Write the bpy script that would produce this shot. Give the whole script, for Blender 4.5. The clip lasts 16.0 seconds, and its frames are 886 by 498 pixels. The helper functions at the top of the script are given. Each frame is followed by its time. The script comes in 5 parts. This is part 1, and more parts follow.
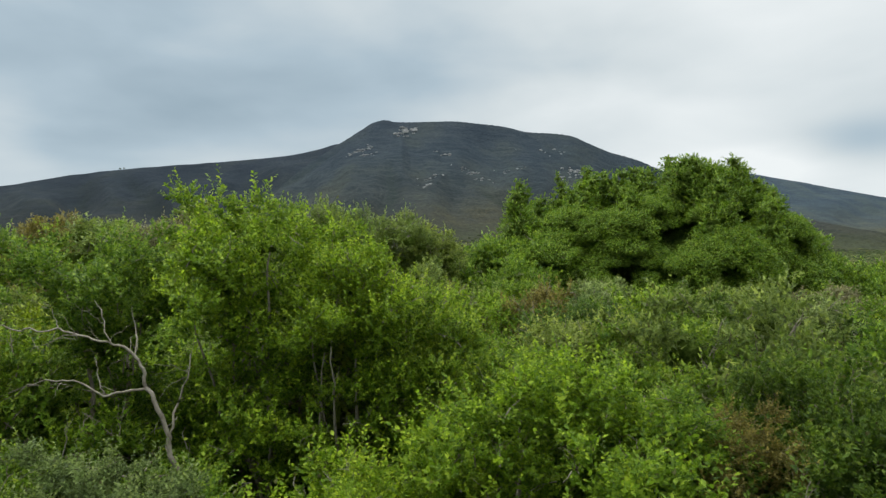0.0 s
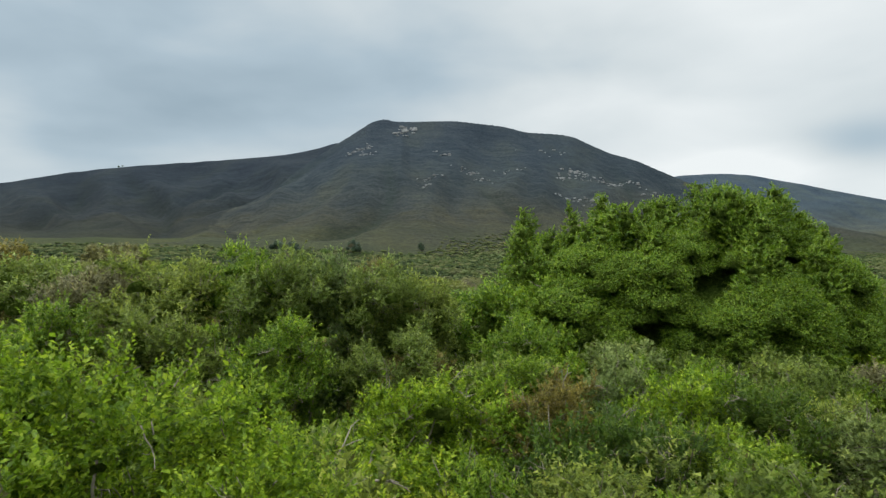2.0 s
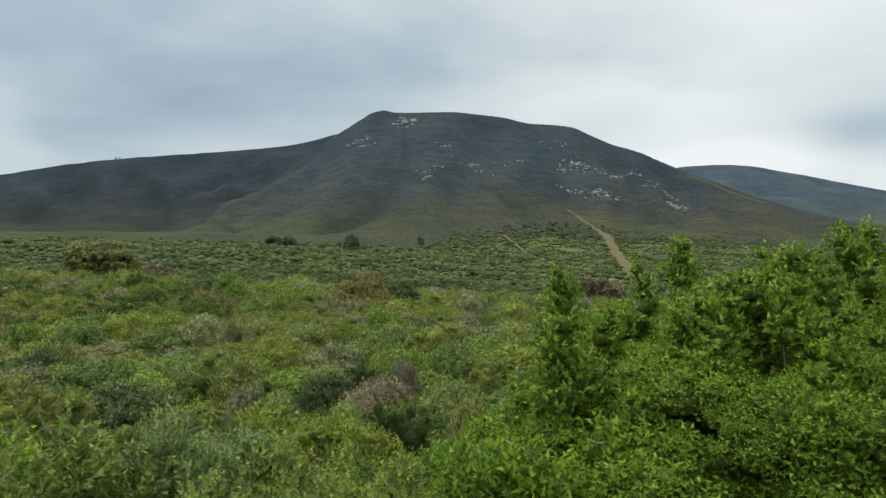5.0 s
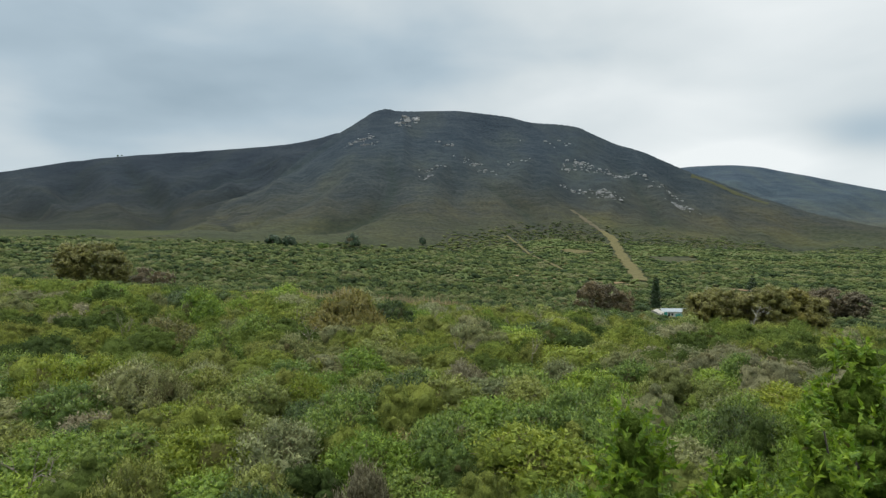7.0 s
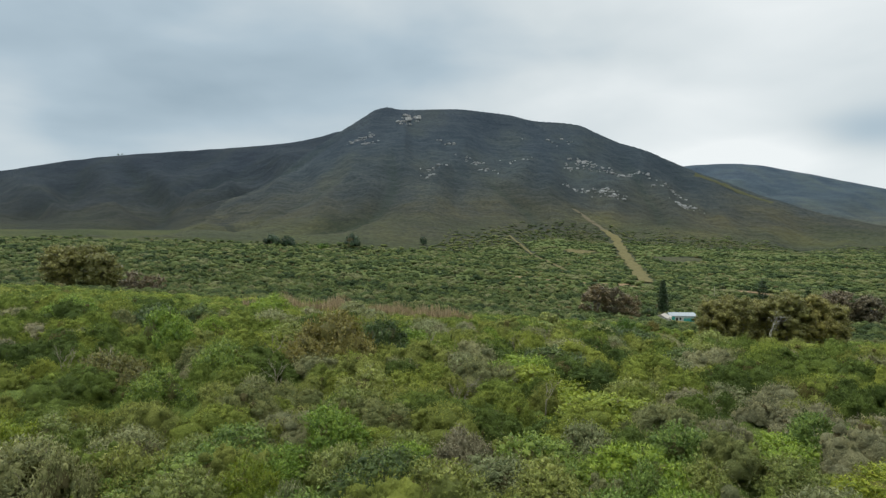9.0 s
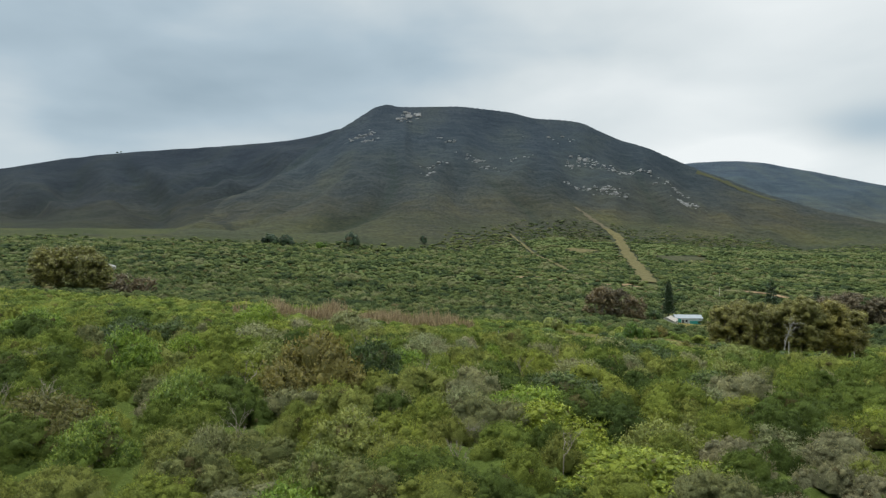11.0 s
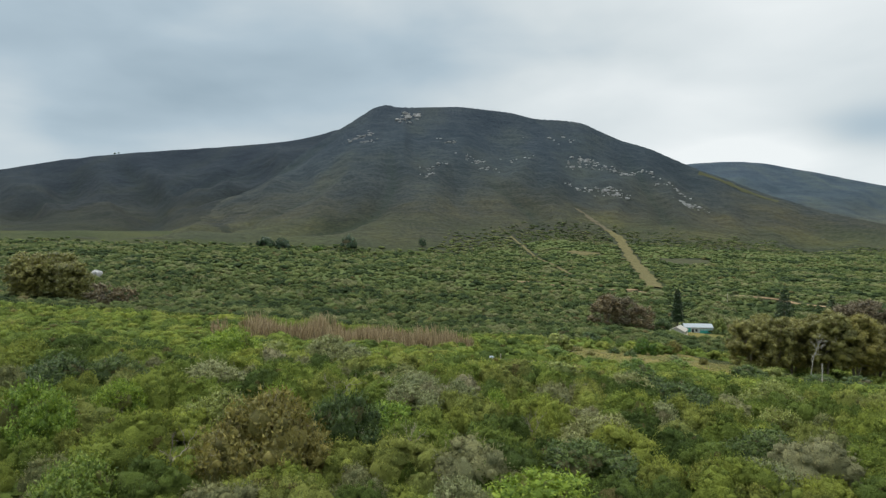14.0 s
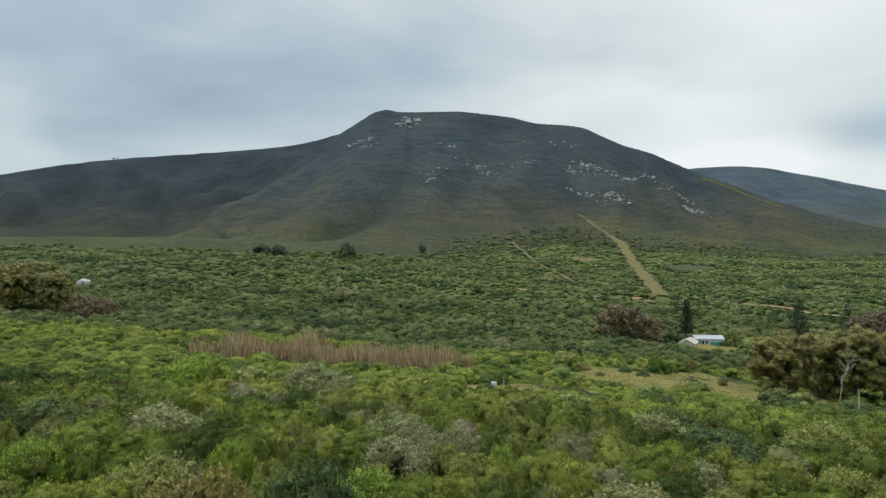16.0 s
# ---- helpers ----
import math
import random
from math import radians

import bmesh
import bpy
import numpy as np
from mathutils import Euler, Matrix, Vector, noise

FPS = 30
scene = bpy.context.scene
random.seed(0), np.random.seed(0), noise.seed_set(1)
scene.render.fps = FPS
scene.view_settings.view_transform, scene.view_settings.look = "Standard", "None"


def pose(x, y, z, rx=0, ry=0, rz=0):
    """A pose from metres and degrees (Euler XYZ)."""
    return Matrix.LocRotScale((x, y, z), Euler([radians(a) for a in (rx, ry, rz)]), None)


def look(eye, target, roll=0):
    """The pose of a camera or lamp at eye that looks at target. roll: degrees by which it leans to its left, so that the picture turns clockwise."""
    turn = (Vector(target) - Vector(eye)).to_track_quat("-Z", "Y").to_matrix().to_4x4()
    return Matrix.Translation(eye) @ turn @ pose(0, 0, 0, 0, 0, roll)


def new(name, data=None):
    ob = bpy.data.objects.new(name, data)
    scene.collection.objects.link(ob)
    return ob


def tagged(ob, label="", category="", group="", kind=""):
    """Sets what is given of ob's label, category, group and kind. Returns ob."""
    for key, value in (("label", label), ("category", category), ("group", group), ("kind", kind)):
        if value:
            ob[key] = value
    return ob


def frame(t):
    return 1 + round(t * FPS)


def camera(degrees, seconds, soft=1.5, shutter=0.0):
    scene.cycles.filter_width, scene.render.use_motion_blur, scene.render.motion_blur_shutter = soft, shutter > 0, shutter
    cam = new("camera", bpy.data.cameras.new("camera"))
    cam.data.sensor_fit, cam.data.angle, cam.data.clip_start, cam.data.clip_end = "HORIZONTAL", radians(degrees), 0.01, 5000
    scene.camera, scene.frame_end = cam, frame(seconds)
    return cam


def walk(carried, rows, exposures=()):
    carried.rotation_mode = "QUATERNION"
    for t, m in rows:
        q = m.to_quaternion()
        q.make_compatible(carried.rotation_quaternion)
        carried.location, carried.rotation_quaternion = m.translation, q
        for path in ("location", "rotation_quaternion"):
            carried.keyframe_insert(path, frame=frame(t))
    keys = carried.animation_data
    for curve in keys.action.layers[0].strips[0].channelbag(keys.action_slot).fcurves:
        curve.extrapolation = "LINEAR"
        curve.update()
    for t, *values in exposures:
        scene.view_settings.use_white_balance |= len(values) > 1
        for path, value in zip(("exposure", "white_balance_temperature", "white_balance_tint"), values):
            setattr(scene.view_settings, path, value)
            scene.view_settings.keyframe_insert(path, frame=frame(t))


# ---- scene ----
cam = camera(71, 16.0, soft=1.35)
PATH = [
    (0, (-1.24, 2.71, 6.13), (-0.83, 102.70, 7.55), -0.46),
    (0.5, (-1.21, 4.06, 6.67), (-0.77, 104.05, 8.15), -0.38),
    (1, (-1.13, 5.27, 7.22), (-0.67, 105.26, 8.80), -0.30),
    (1.5, (-1.03, 6.29, 7.70), (-0.51, 106.28, 9.35), -0.22),
    (2, (-0.91, 7.48, 8.27), (-0.37, 107.47, 9.59), -0.11),
    (2.5, (-0.75, 9.00, 8.80), (-0.24, 108.99, 9.92), -0.00),
    (3, (-0.63, 10.96, 9.31), (-0.13, 110.96, 10.21), 0.06),
    (3.5, (-0.52, 12.98, 9.80), (-0.07, 112.97, 10.38), 0.16),
    (4, (-0.44, 15.29, 10.33), (0.03, 115.29, 10.63), -0.03),
    (4.5, (-0.38, 17.64, 10.84), (0.16, 117.64, 10.89), -0.20),
    (7, (0.55, 30.27, 13.34), (0.60, 130.27, 13.07), 0.13),
    (7.5, (0.70, 32.24, 13.77), (0.68, 132.24, 13.45), 0.12),
    (8, (0.85, 34.80, 14.26), (0.71, 134.80, 13.89), 0.14),
    (8.5, (0.98, 37.14, 14.69), (0.77, 137.14, 14.33), 0.19),
    (9, (1.04, 39.81, 15.16), (0.82, 139.81, 14.65), 0.13),
    (11.5, (1.44, 49.84, 17.05), (1.09, 149.83, 16.13), 0.08),
    (12, (1.62, 52.16, 17.49), (1.24, 152.16, 16.56), 0.03),
    (12.5, (1.80, 54.32, 17.83), (1.43, 154.31, 16.88), 0.05),
    (13, (1.89, 56.68, 18.20), (1.55, 156.68, 17.26), 0.04),
    (13.5, (1.98, 58.86, 18.60), (1.68, 158.85, 17.60), 0.03),
    (14, (2.10, 61.36, 19.01), (1.78, 161.35, 18.21), 0.07),
    (14.5, (2.20, 64.02, 19.37), (1.91, 164.02, 18.75), 0.03),
    (15, (2.39, 67.00, 19.77), (2.03, 166.99, 19.32), 0.03),
    (15.5, (2.61, 69.80, 20.15), (2.22, 169.80, 19.97), 0.01),
    (16, (2.75, 73.10, 20.55), (2.32, 173.10, 20.52), 0.02),
]
walk(cam, [(t, look(eye, target, roll)) for t, eye, target, roll in PATH])

# ---- sky and light ----
SUN_TURN, SUN_UP = radians(-70), radians(58)


def node(tree, kind, **values):
    n = tree.nodes.new(kind)
    for key, value in values.items():
        n.inputs[key.replace("_", " ")].default_value = value
    return n


def maths(tree, op, a, b=None, clamp=False):
    n = tree.nodes.new("ShaderNodeMath")
    n.operation, n.use_clamp = op, clamp
    for i, v in enumerate((a, b)):
        if v is None:
            continue
        if isinstance(v, (int, float)):
            n.inputs[i].default_value = v
        else:
            tree.links.new(v, n.inputs[i])
    return n.outputs[0]


def ramp(tree, fac, stops):
    n = tree.nodes.new("ShaderNodeValToRGB")
    while len(n.color_ramp.elements) < len(stops):
        n.color_ramp.elements.new(0.5)
    for e, (p, c) in zip(n.color_ramp.elements, stops):
        e.position = p
        e.color = (*c, 1) if len(c) == 3 else c
    if fac is not None:
        tree.links.new(fac, n.inputs[0])
    return n.outputs[0]


def mix(tree, fac, a, b, blend="MIX"):
    n = tree.nodes.new("ShaderNodeMix")
    n.data_type, n.blend_type = "RGBA", blend
    for sock, v in ((n.inputs[0], fac), (n.inputs[6], a), (n.inputs[7], b)):
        if isinstance(v, (int, float)):
            sock.default_value = v
        elif isinstance(v, tuple):
            sock.default_value = (*v, 1)
        else:
            tree.links.new(v, sock)
    return n.outputs[2]


def overcast_world():
    """A cloudy sky: grey cloud sheets over a Nishita sky, brighter towards the zenith."""
    world = bpy.data.worlds.new("overcast_sky")
    scene.world = world
    world.use_nodes = True
    t = world.node_tree
    t.nodes.clear()
    sky = t.nodes.new("ShaderNodeTexSky")
    sky.sky_type, sky.sun_disc = "NISHITA", False
    sky.sun_elevation, sky.sun_rotation = SUN_UP, SUN_TURN
    coord = t.nodes.new("ShaderNodeTexCoord").outputs["Generated"]
    sep = t.nodes.new("ShaderNodeSeparateXYZ")
    t.links.new(coord, sep.inputs[0])
    x, y, z = sep.outputs
    up = maths(t, "MAXIMUM", z, 0.0)
    place = t.nodes.new("ShaderNodeCombineXYZ")
    for i, (axis, k) in enumerate(((x, 1.0), (y, 0.8), (z, SKY["flat"]))):
        t.links.new(maths(t, "MULTIPLY", axis, k), place.inputs[i])

    def sheet(scale, detail, rough, offset, twist):
        shift = t.nodes.new("ShaderNodeVectorMath")
        shift.operation = "ADD"
        t.links.new(place.outputs[0], shift.inputs[0])
        shift.inputs[1].default_value = offset
        n = node(t, "ShaderNodeTexNoise", Scale=scale, Detail=detail, Roughness=rough, Distortion=twist)
        t.links.new(shift.outputs[0], n.inputs["Vector"])
        return n.outputs[0]

    big = sheet(1.5, 3.0, 0.5, SKY["off"], 0.3)
    fine = sheet(4.2, 4.0, 0.5, (1.0, 5.0, 2.0), 0.2)
    fac = maths(t, "ADD", maths(t, "MULTIPLY", big, 0.9), maths(t, "MULTIPLY", fine, 0.38))
    fac = maths(t, "ADD", fac, maths(t, "MULTIPLY", x, SKY["side"]))
    # the heavy cloud bank that hangs over the ridge
    bank = maths(t, "ADD", maths(t, "POWER", maths(t, "DIVIDE", maths(t, "ADD", x, 0.14), 0.36), 2.0), maths(t, "POWER", maths(t, "DIVIDE", maths(t, "SUBTRACT", z, 0.235), 0.115), 2.0))
    bank = maths(t, "POWER", 2.718, maths(t, "MULTIPLY", bank, -1.0))
    fac = maths(t, "SUBTRACT", fac, maths(t, "MULTIPLY", bank, SKY["bank"]))
    # bright breaks and a dark cloud low over the far hill
    for cx, cz, wx, wz, lift in ((0.44, 0.122, 0.11, 0.03, 0.34), (0.565, 0.15, 0.075, 0.04, -0.42), (-0.585, 0.165, 0.05, 0.06, 0.14), (0.2, 0.24, 0.1, 0.06, 0.1), (0.33, 0.3, 0.14, 0.05, -0.1)):
        spot = maths(t, "ADD", maths(t, "POWER", maths(t, "DIVIDE", maths(t, "SUBTRACT", x, cx), wx), 2.0), maths(t, "POWER", maths(t, "DIVIDE", maths(t, "SUBTRACT", z, cz), wz), 2.0))
        spot = maths(t, "MULTIPLY", maths(t, "POWER", 2.718, maths(t, "MULTIPLY", spot, -1.0)), maths(t, "ADD", 0.4, maths(t, "MULTIPLY", fine, 1.2)))
        fac = maths(t, "ADD", fac, maths(t, "MULTIPLY", spot, lift))
    fac = maths(t, "ADD", fac, SKY["level"], clamp=True)
    cloud = ramp(t, fac, [(0.15, (0.222, 0.300, 0.358)), (0.42, (0.355, 0.442, 0.502)), (0.66, (0.54, 0.595, 0.615)), (0.95, (0.72, 0.755, 0.76))])
    # clear brighter gap low over the horizon
    low = maths(t, "SUBTRACT", 1.0, maths(t, "MULTIPLY", up, 6.5), clamp=True)
    gap = maths(t, "MULTIPLY", maths(t, "POWER", low, 2.0), 0.45)
    cloud = mix(t, gap, cloud, (0.76, 0.82, 0.85))
    # an overcast dome is brightest overhead
    lift = t.nodes.new("ShaderNodeMapRange")
    lift.interpolation_type = "SMOOTHSTEP"
    t.links.new(up, lift.inputs[0])
    for i, value in enumerate((0.36, 1.0, 1.0, SKY["zenith"])):
        lift.inputs[i + 1].default_value = value
    cloud = mix(t, 1.0, cloud, lift.outputs[0], "MULTIPLY")
    back = t.nodes.new("ShaderNodeBackground")
    back.inputs[1].default_value = 1.0
    t.links.new(cloud, back.inputs[0])
    clear = t.nodes.new("ShaderNodeBackground")
    clear.inputs[1].default_value = 0.05
    t.links.new(sky.outputs[0], clear.inputs[0])
    join = t.nodes.new("ShaderNodeMixShader")
    join.inputs[0].default_value = 0.08
    t.links.new(back.outputs[0], join.inputs[1])
    t.links.new(clear.outputs[0], join.inputs[2])
    out = t.nodes.new("ShaderNodeOutputWorld")
    t.links.new(join.outputs[0], out.inputs[0])


SKY = {"flat": 2.5, "off": (0.0, 0.0, 0.0), "side": 0.27, "bank": 0.28, "level": -0.01, "zenith": 3.4}
overcast_world()
sun = new("sun", bpy.data.lights.new("sun", "SUN"))
sun.data.energy, sun.data.angle, sun.data.color = 1.9, radians(25), (1.0, 0.96, 0.9)
sun.matrix_basis = look((0, 0, 100), (-100 * math.sin(SUN_TURN) * math.cos(SUN_UP), -100 * math.cos(SUN_TURN) * math.cos(SUN_UP), 100 - 100 * math.sin(SUN_UP)))
scene.view_settings.exposure = 0.35


# ---- materials ----
def material(name, rough=0.8, metal=0.0):
    m = bpy.data.materials.new(name)
    m.use_nodes = True
    t = m.node_tree
    bsdf = t.nodes["Principled BSDF"]
    bsdf.inputs["Roughness"].default_value, bsdf.inputs["Metallic"].default_value = rough, metal
    return m, t, bsdf


def spot_noise(t, scale, detail=4.0, rough=0.55, vector=None):
    n = node(t, "ShaderNodeTexNoise", Scale=scale, Detail=detail, Roughness=rough)
    if vector is None:
        vector = t.nodes.new("ShaderNodeNewGeometry").outputs["Position"]
    t.links.new(vector, n.inputs["Vector"])
    return n.outputs[0]


def bumped(t, bsdf, height, strength, distance):
    b = node(t, "ShaderNodeBump", Strength=strength, Distance=distance)
    t.links.new(height, b.inputs["Height"])
    t.links.new(b.outputs[0], bsdf.inputs["Normal"])


def leaf_material(name, dark, mid, light, old=(0.10, 0.075, 0.03), gloss=0.38, glow=0.45, by_bush=False, vary=0.42):
    """Leaves: each leaf its own shade, each bush its own tone, thin enough to let light through."""
    m, t, bsdf = material(name, gloss)
    geo = t.nodes.new("ShaderNodeNewGeometry")
    each = geo.outputs["Random Per Island"]
    if by_bush:
        att = t.nodes.new("ShaderNodeAttribute")
        att.attribute_name = "tone"
        tone = att.outputs["Fac"]
    else:
        tone = t.nodes.new("ShaderNodeObjectInfo").outputs["Random"]
    patch = spot_noise(t, 1.1, 3.0)
    grain = spot_noise(t, 8.0 if not by_bush else 7.0, 6.0, 0.75)
    f = maths(t, "ADD", maths(t, "ADD", maths(t, "MULTIPLY", each, vary), 0.21 - vary / 2), maths(t, "MULTIPLY", patch, 0.2))
    f = maths(t, "ADD", f, maths(t, "MULTIPLY", grain, 0.38))
    bumped(t, bsdf, grain, 0.9, 0.12 if not by_bush else 0.5)
    col = ramp(t, f, [(0.3, dark), (0.5, mid), (0.7, light)])
    if by_bush:
        spec = ramp(t, tone, by_bush)
        col = mix(t, 1.0, spec, ramp(t, f, [(0.3, (0.5, 0.54, 0.54)), (0.5, (1.0, 1.0, 1.0)), (0.7, (1.55, 1.46, 1.3))]), "MULTIPLY")
    else:
        shade = ramp(t, tone, [(0.0, (0.82, 0.86, 0.82)), (0.5, (1.0, 1.0, 1.0)), (1.0, (1.15, 1.08, 0.92))])
        col = mix(t, 1.0, col, shade, "MULTIPLY")
        # young shoots and leaves high in the crown are paler and yellower
        pale_att = t.nodes.new("ShaderNodeAttribute")
        pale_att.attribute_name = "tone"
        col = mix(t, 1.0, col, ramp(t, pale_att.outputs["Fac"], [(0.0, (1.0, 1.0, 1.0)), (1.0, (1.6, 1.42, 1.15))]), "MULTIPLY")
    wilt = maths(t, "GREATER_THAN", maths(t, "FRACT", maths(t, "MULTIPLY", each, 37.0)), 0.98)
    col = mix(t, maths(t, "MULTIPLY", wilt, 0.75), col, old)
    t.links.new(col, bsdf.inputs["Base Color"])
    bsdf.inputs["Specular IOR Level"].default_value = 0.13 if by_bush else 0.32
    thin = t.nodes.new("ShaderNodeBsdfTranslucent")
    t.links.new(col, thin.inputs[0])
    join = t.nodes.new("ShaderNodeMixShader")
    join.inputs[0].default_value = glow
    t.links.new(bsdf.outputs[0], join.inputs[1])
    t.links.new(thin.outputs[0], join.inputs[2])
    t.links.new(join.outputs[0], t.nodes["Material Output"].inputs[0])
    return m


LEAF_BRIGHT = leaf_material("leaf_bright", (0.082, 0.16, 0.010), (0.19, 0.33, 0.018), (0.34, 0.48, 0.038))
LEAF_GREEN = leaf_material("leaf_green", (0.064, 0.138, 0.011), (0.155, 0.275, 0.022), (0.29, 0.42, 0.044))
LEAF_OLIVE = leaf_material("leaf_olive", (0.09, 0.142, 0.026), (0.18, 0.255, 0.048), (0.3, 0.39, 0.085))
LEAF_GREY = leaf_material("leaf_grey", (0.09, 0.135, 0.036), (0.18, 0.26, 0.075), (0.31, 0.4, 0.145))
LEAF_DARK = leaf_material("leaf_dark", (0.04, 0.085, 0.009), (0.082, 0.155, 0.017), (0.15, 0.235, 0.032))
LEAF_YELLOW = leaf_material("leaf_yellow", (0.13, 0.195, 0.01), (0.24, 0.335, 0.018), (0.38, 0.46, 0.04))
LEAF_RUST = leaf_material("leaf_rust", (0.1, 0.1, 0.022), (0.18, 0.165, 0.038), (0.28, 0.25, 0.065))
LEAF_DRY = leaf_material("leaf_dry", (0.12, 0.12, 0.05), (0.21, 0.21, 0.095), (0.33, 0.32, 0.17))
LEAF_MILKWOOD = leaf_material("leaf_milkwood", (0.056, 0.126, 0.009), (0.155, 0.275, 0.017), (0.33, 0.46, 0.04), gloss=0.42, glow=0.34, vary=0.3)
LEAF_GUM = leaf_material("leaf_gum", (0.085, 0.085, 0.027), (0.19, 0.18, 0.052), (0.36, 0.33, 0.095), glow=0.25, vary=0.3)
LEAF_GUM_BROWN = leaf_material("leaf_gum_brown", (0.07, 0.056, 0.032), (0.125, 0.1, 0.055), (0.2, 0.16, 0.09), glow=0.15)
LEAF_PINE = leaf_material("leaf_pine", (0.017, 0.036, 0.014), (0.032, 0.061, 0.023), (0.055, 0.089, 0.032), glow=0.1)
SPECIES = [(0.0, (0.065, 0.0996, 0.023)), (0.2, (0.114, 0.158, 0.0322)), (0.38, (0.166, 0.216, 0.0391)), (0.5, (0.211, 0.23, 0.0529)), (0.62, (0.195, 0.24, 0.0437)),
           (0.7, (0.24, 0.274, 0.0483)), (0.78, (0.195, 0.211, 0.0805)), (0.88, (0.247, 0.245, 0.127)), (0.95, (0.286, 0.262, 0.161)), (1.0, (0.247, 0.211, 0.113))]
# inner leaves: the same tones scaled darker, as painted inner shade
SPECIES_SHADED = [(p, tuple(0.9 * c for c in col)) for p, col in SPECIES]
# far scrub tones: gap shade and distance haze painted into the colour
FAR_SHADED = [(0.0, (0.0289, 0.0464, 0.0174)), (0.25, (0.0524, 0.0749, 0.0239)), (0.5, (0.0825, 0.105, 0.0327)), (0.7, (0.109, 0.124, 0.0435)), (0.85, (0.136, 0.139, 0.0674)), (1.0, (0.111, 0.0949, 0.0565))]
FAR_SHADED_INNER = [(p, tuple(0.95 * c for c in col)) for p, col in FAR_SHADED]
LEAF_SHADED = leaf_material("shaded_leaf", (0, 0, 0), (0, 0, 0), (0, 0, 0), by_bush=SPECIES_SHADED, glow=0.05, gloss=0.95, vary=0.2)
LEAF_SCRUB = leaf_material("leaf_scrub", (0, 0, 0), (0, 0, 0), (0, 0, 0), by_bush=SPECIES, gloss=0.6)
LEAF_FAR_SHADED = leaf_material("leaf_far_shaded", (0, 0, 0), (0, 0, 0), (0, 0, 0), by_bush=FAR_SHADED, gloss=0.8, glow=0.15, vary=0.3)
LEAF_FAR_INNER = leaf_material("inner_far_shaded", (0, 0, 0), (0, 0, 0), (0, 0, 0), by_bush=FAR_SHADED_INNER, gloss=0.95, glow=0.05, vary=0.2)


def bark_material(name, dark, light, scale=9.0):
    m, t, bsdf = material(name, 0.85)
    f = spot_noise(t, scale, 6.0, 0.65)
    t.links.new(ramp(t, f, [(0.3, dark), (0.7, light)]), bsdf.inputs["Base Color"])
    bumped(t, bsdf, spot_noise(t, scale * 4, 4.0), 0.5, 0.02)
    return m


BARK_GREY = bark_material("bark_grey", (0.13, 0.105, 0.075), (0.33, 0.285, 0.22))
BARK_DARK = bark_material("bark_dark", (0.05, 0.04, 0.03), (0.13, 0.11, 0.085))
BARK_PALE = bark_material("bark_pale", (0.24, 0.22, 0.19), (0.44, 0.42, 0.38))


def shaded_twig_material():
    """Inside of a crown, dead twigs and old leaves, with gap shade painted into the colour."""
    m, t, bsdf = material("shaded_twigs", 0.95)
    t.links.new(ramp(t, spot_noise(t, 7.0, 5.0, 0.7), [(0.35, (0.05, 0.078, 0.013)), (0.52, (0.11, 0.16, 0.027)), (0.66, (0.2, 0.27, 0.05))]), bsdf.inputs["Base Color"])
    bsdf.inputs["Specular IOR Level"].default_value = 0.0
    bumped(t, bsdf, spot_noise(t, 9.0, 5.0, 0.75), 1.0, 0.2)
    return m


SHADED_TWIGS = shaded_twig_material()


def ground_material():
    m, t, bsdf = material("scrub_soil", 0.95)
    base = ramp(t, spot_noise(t, 0.35, 6.0, 0.65), [(0.3, (0.024, 0.032, 0.014)), (0.5, (0.040, 0.048, 0.019)), (0.68, (0.058, 0.060, 0.026)), (0.8, (0.08, 0.07, 0.038))])
    wide = ramp(t, spot_noise(t, 0.018, 4.0), [(0.3, (0.7, 0.78, 0.75)), (0.55, (1.0, 1.0, 1.0)), (0.75, (1.3, 1.15, 0.95))])
    t.links.new(mix(t, 1.0, base, wide, "MULTIPLY"), bsdf.inputs["Base Color"])
    bsdf.inputs["Specular IOR Level"].default_value = 0.08
    bumped(t, bsdf, spot_noise(t, 1.5, 6.0, 0.7), 1.0, 0.6)
    return m


def grass_material(name, dark, mid, light):
    m, t, bsdf = material(name, 0.95)
    f = maths(t, "ADD", maths(t, "MULTIPLY", spot_noise(t, 0.22, 5.0, 0.6), 0.6), maths(t, "MULTIPLY", spot_noise(t, 3.0, 4.0, 0.7), 0.4))
    t.links.new(ramp(t, f, [(0.32, dark), (0.5, mid), (0.66, light)]), bsdf.inputs["Base Color"])
    bsdf.inputs["Specular IOR Level"].default_value = 0.08
    bumped(t, bsdf, spot_noise(t, 6.0, 5.0, 0.7), 0.8, 0.15)
    return m


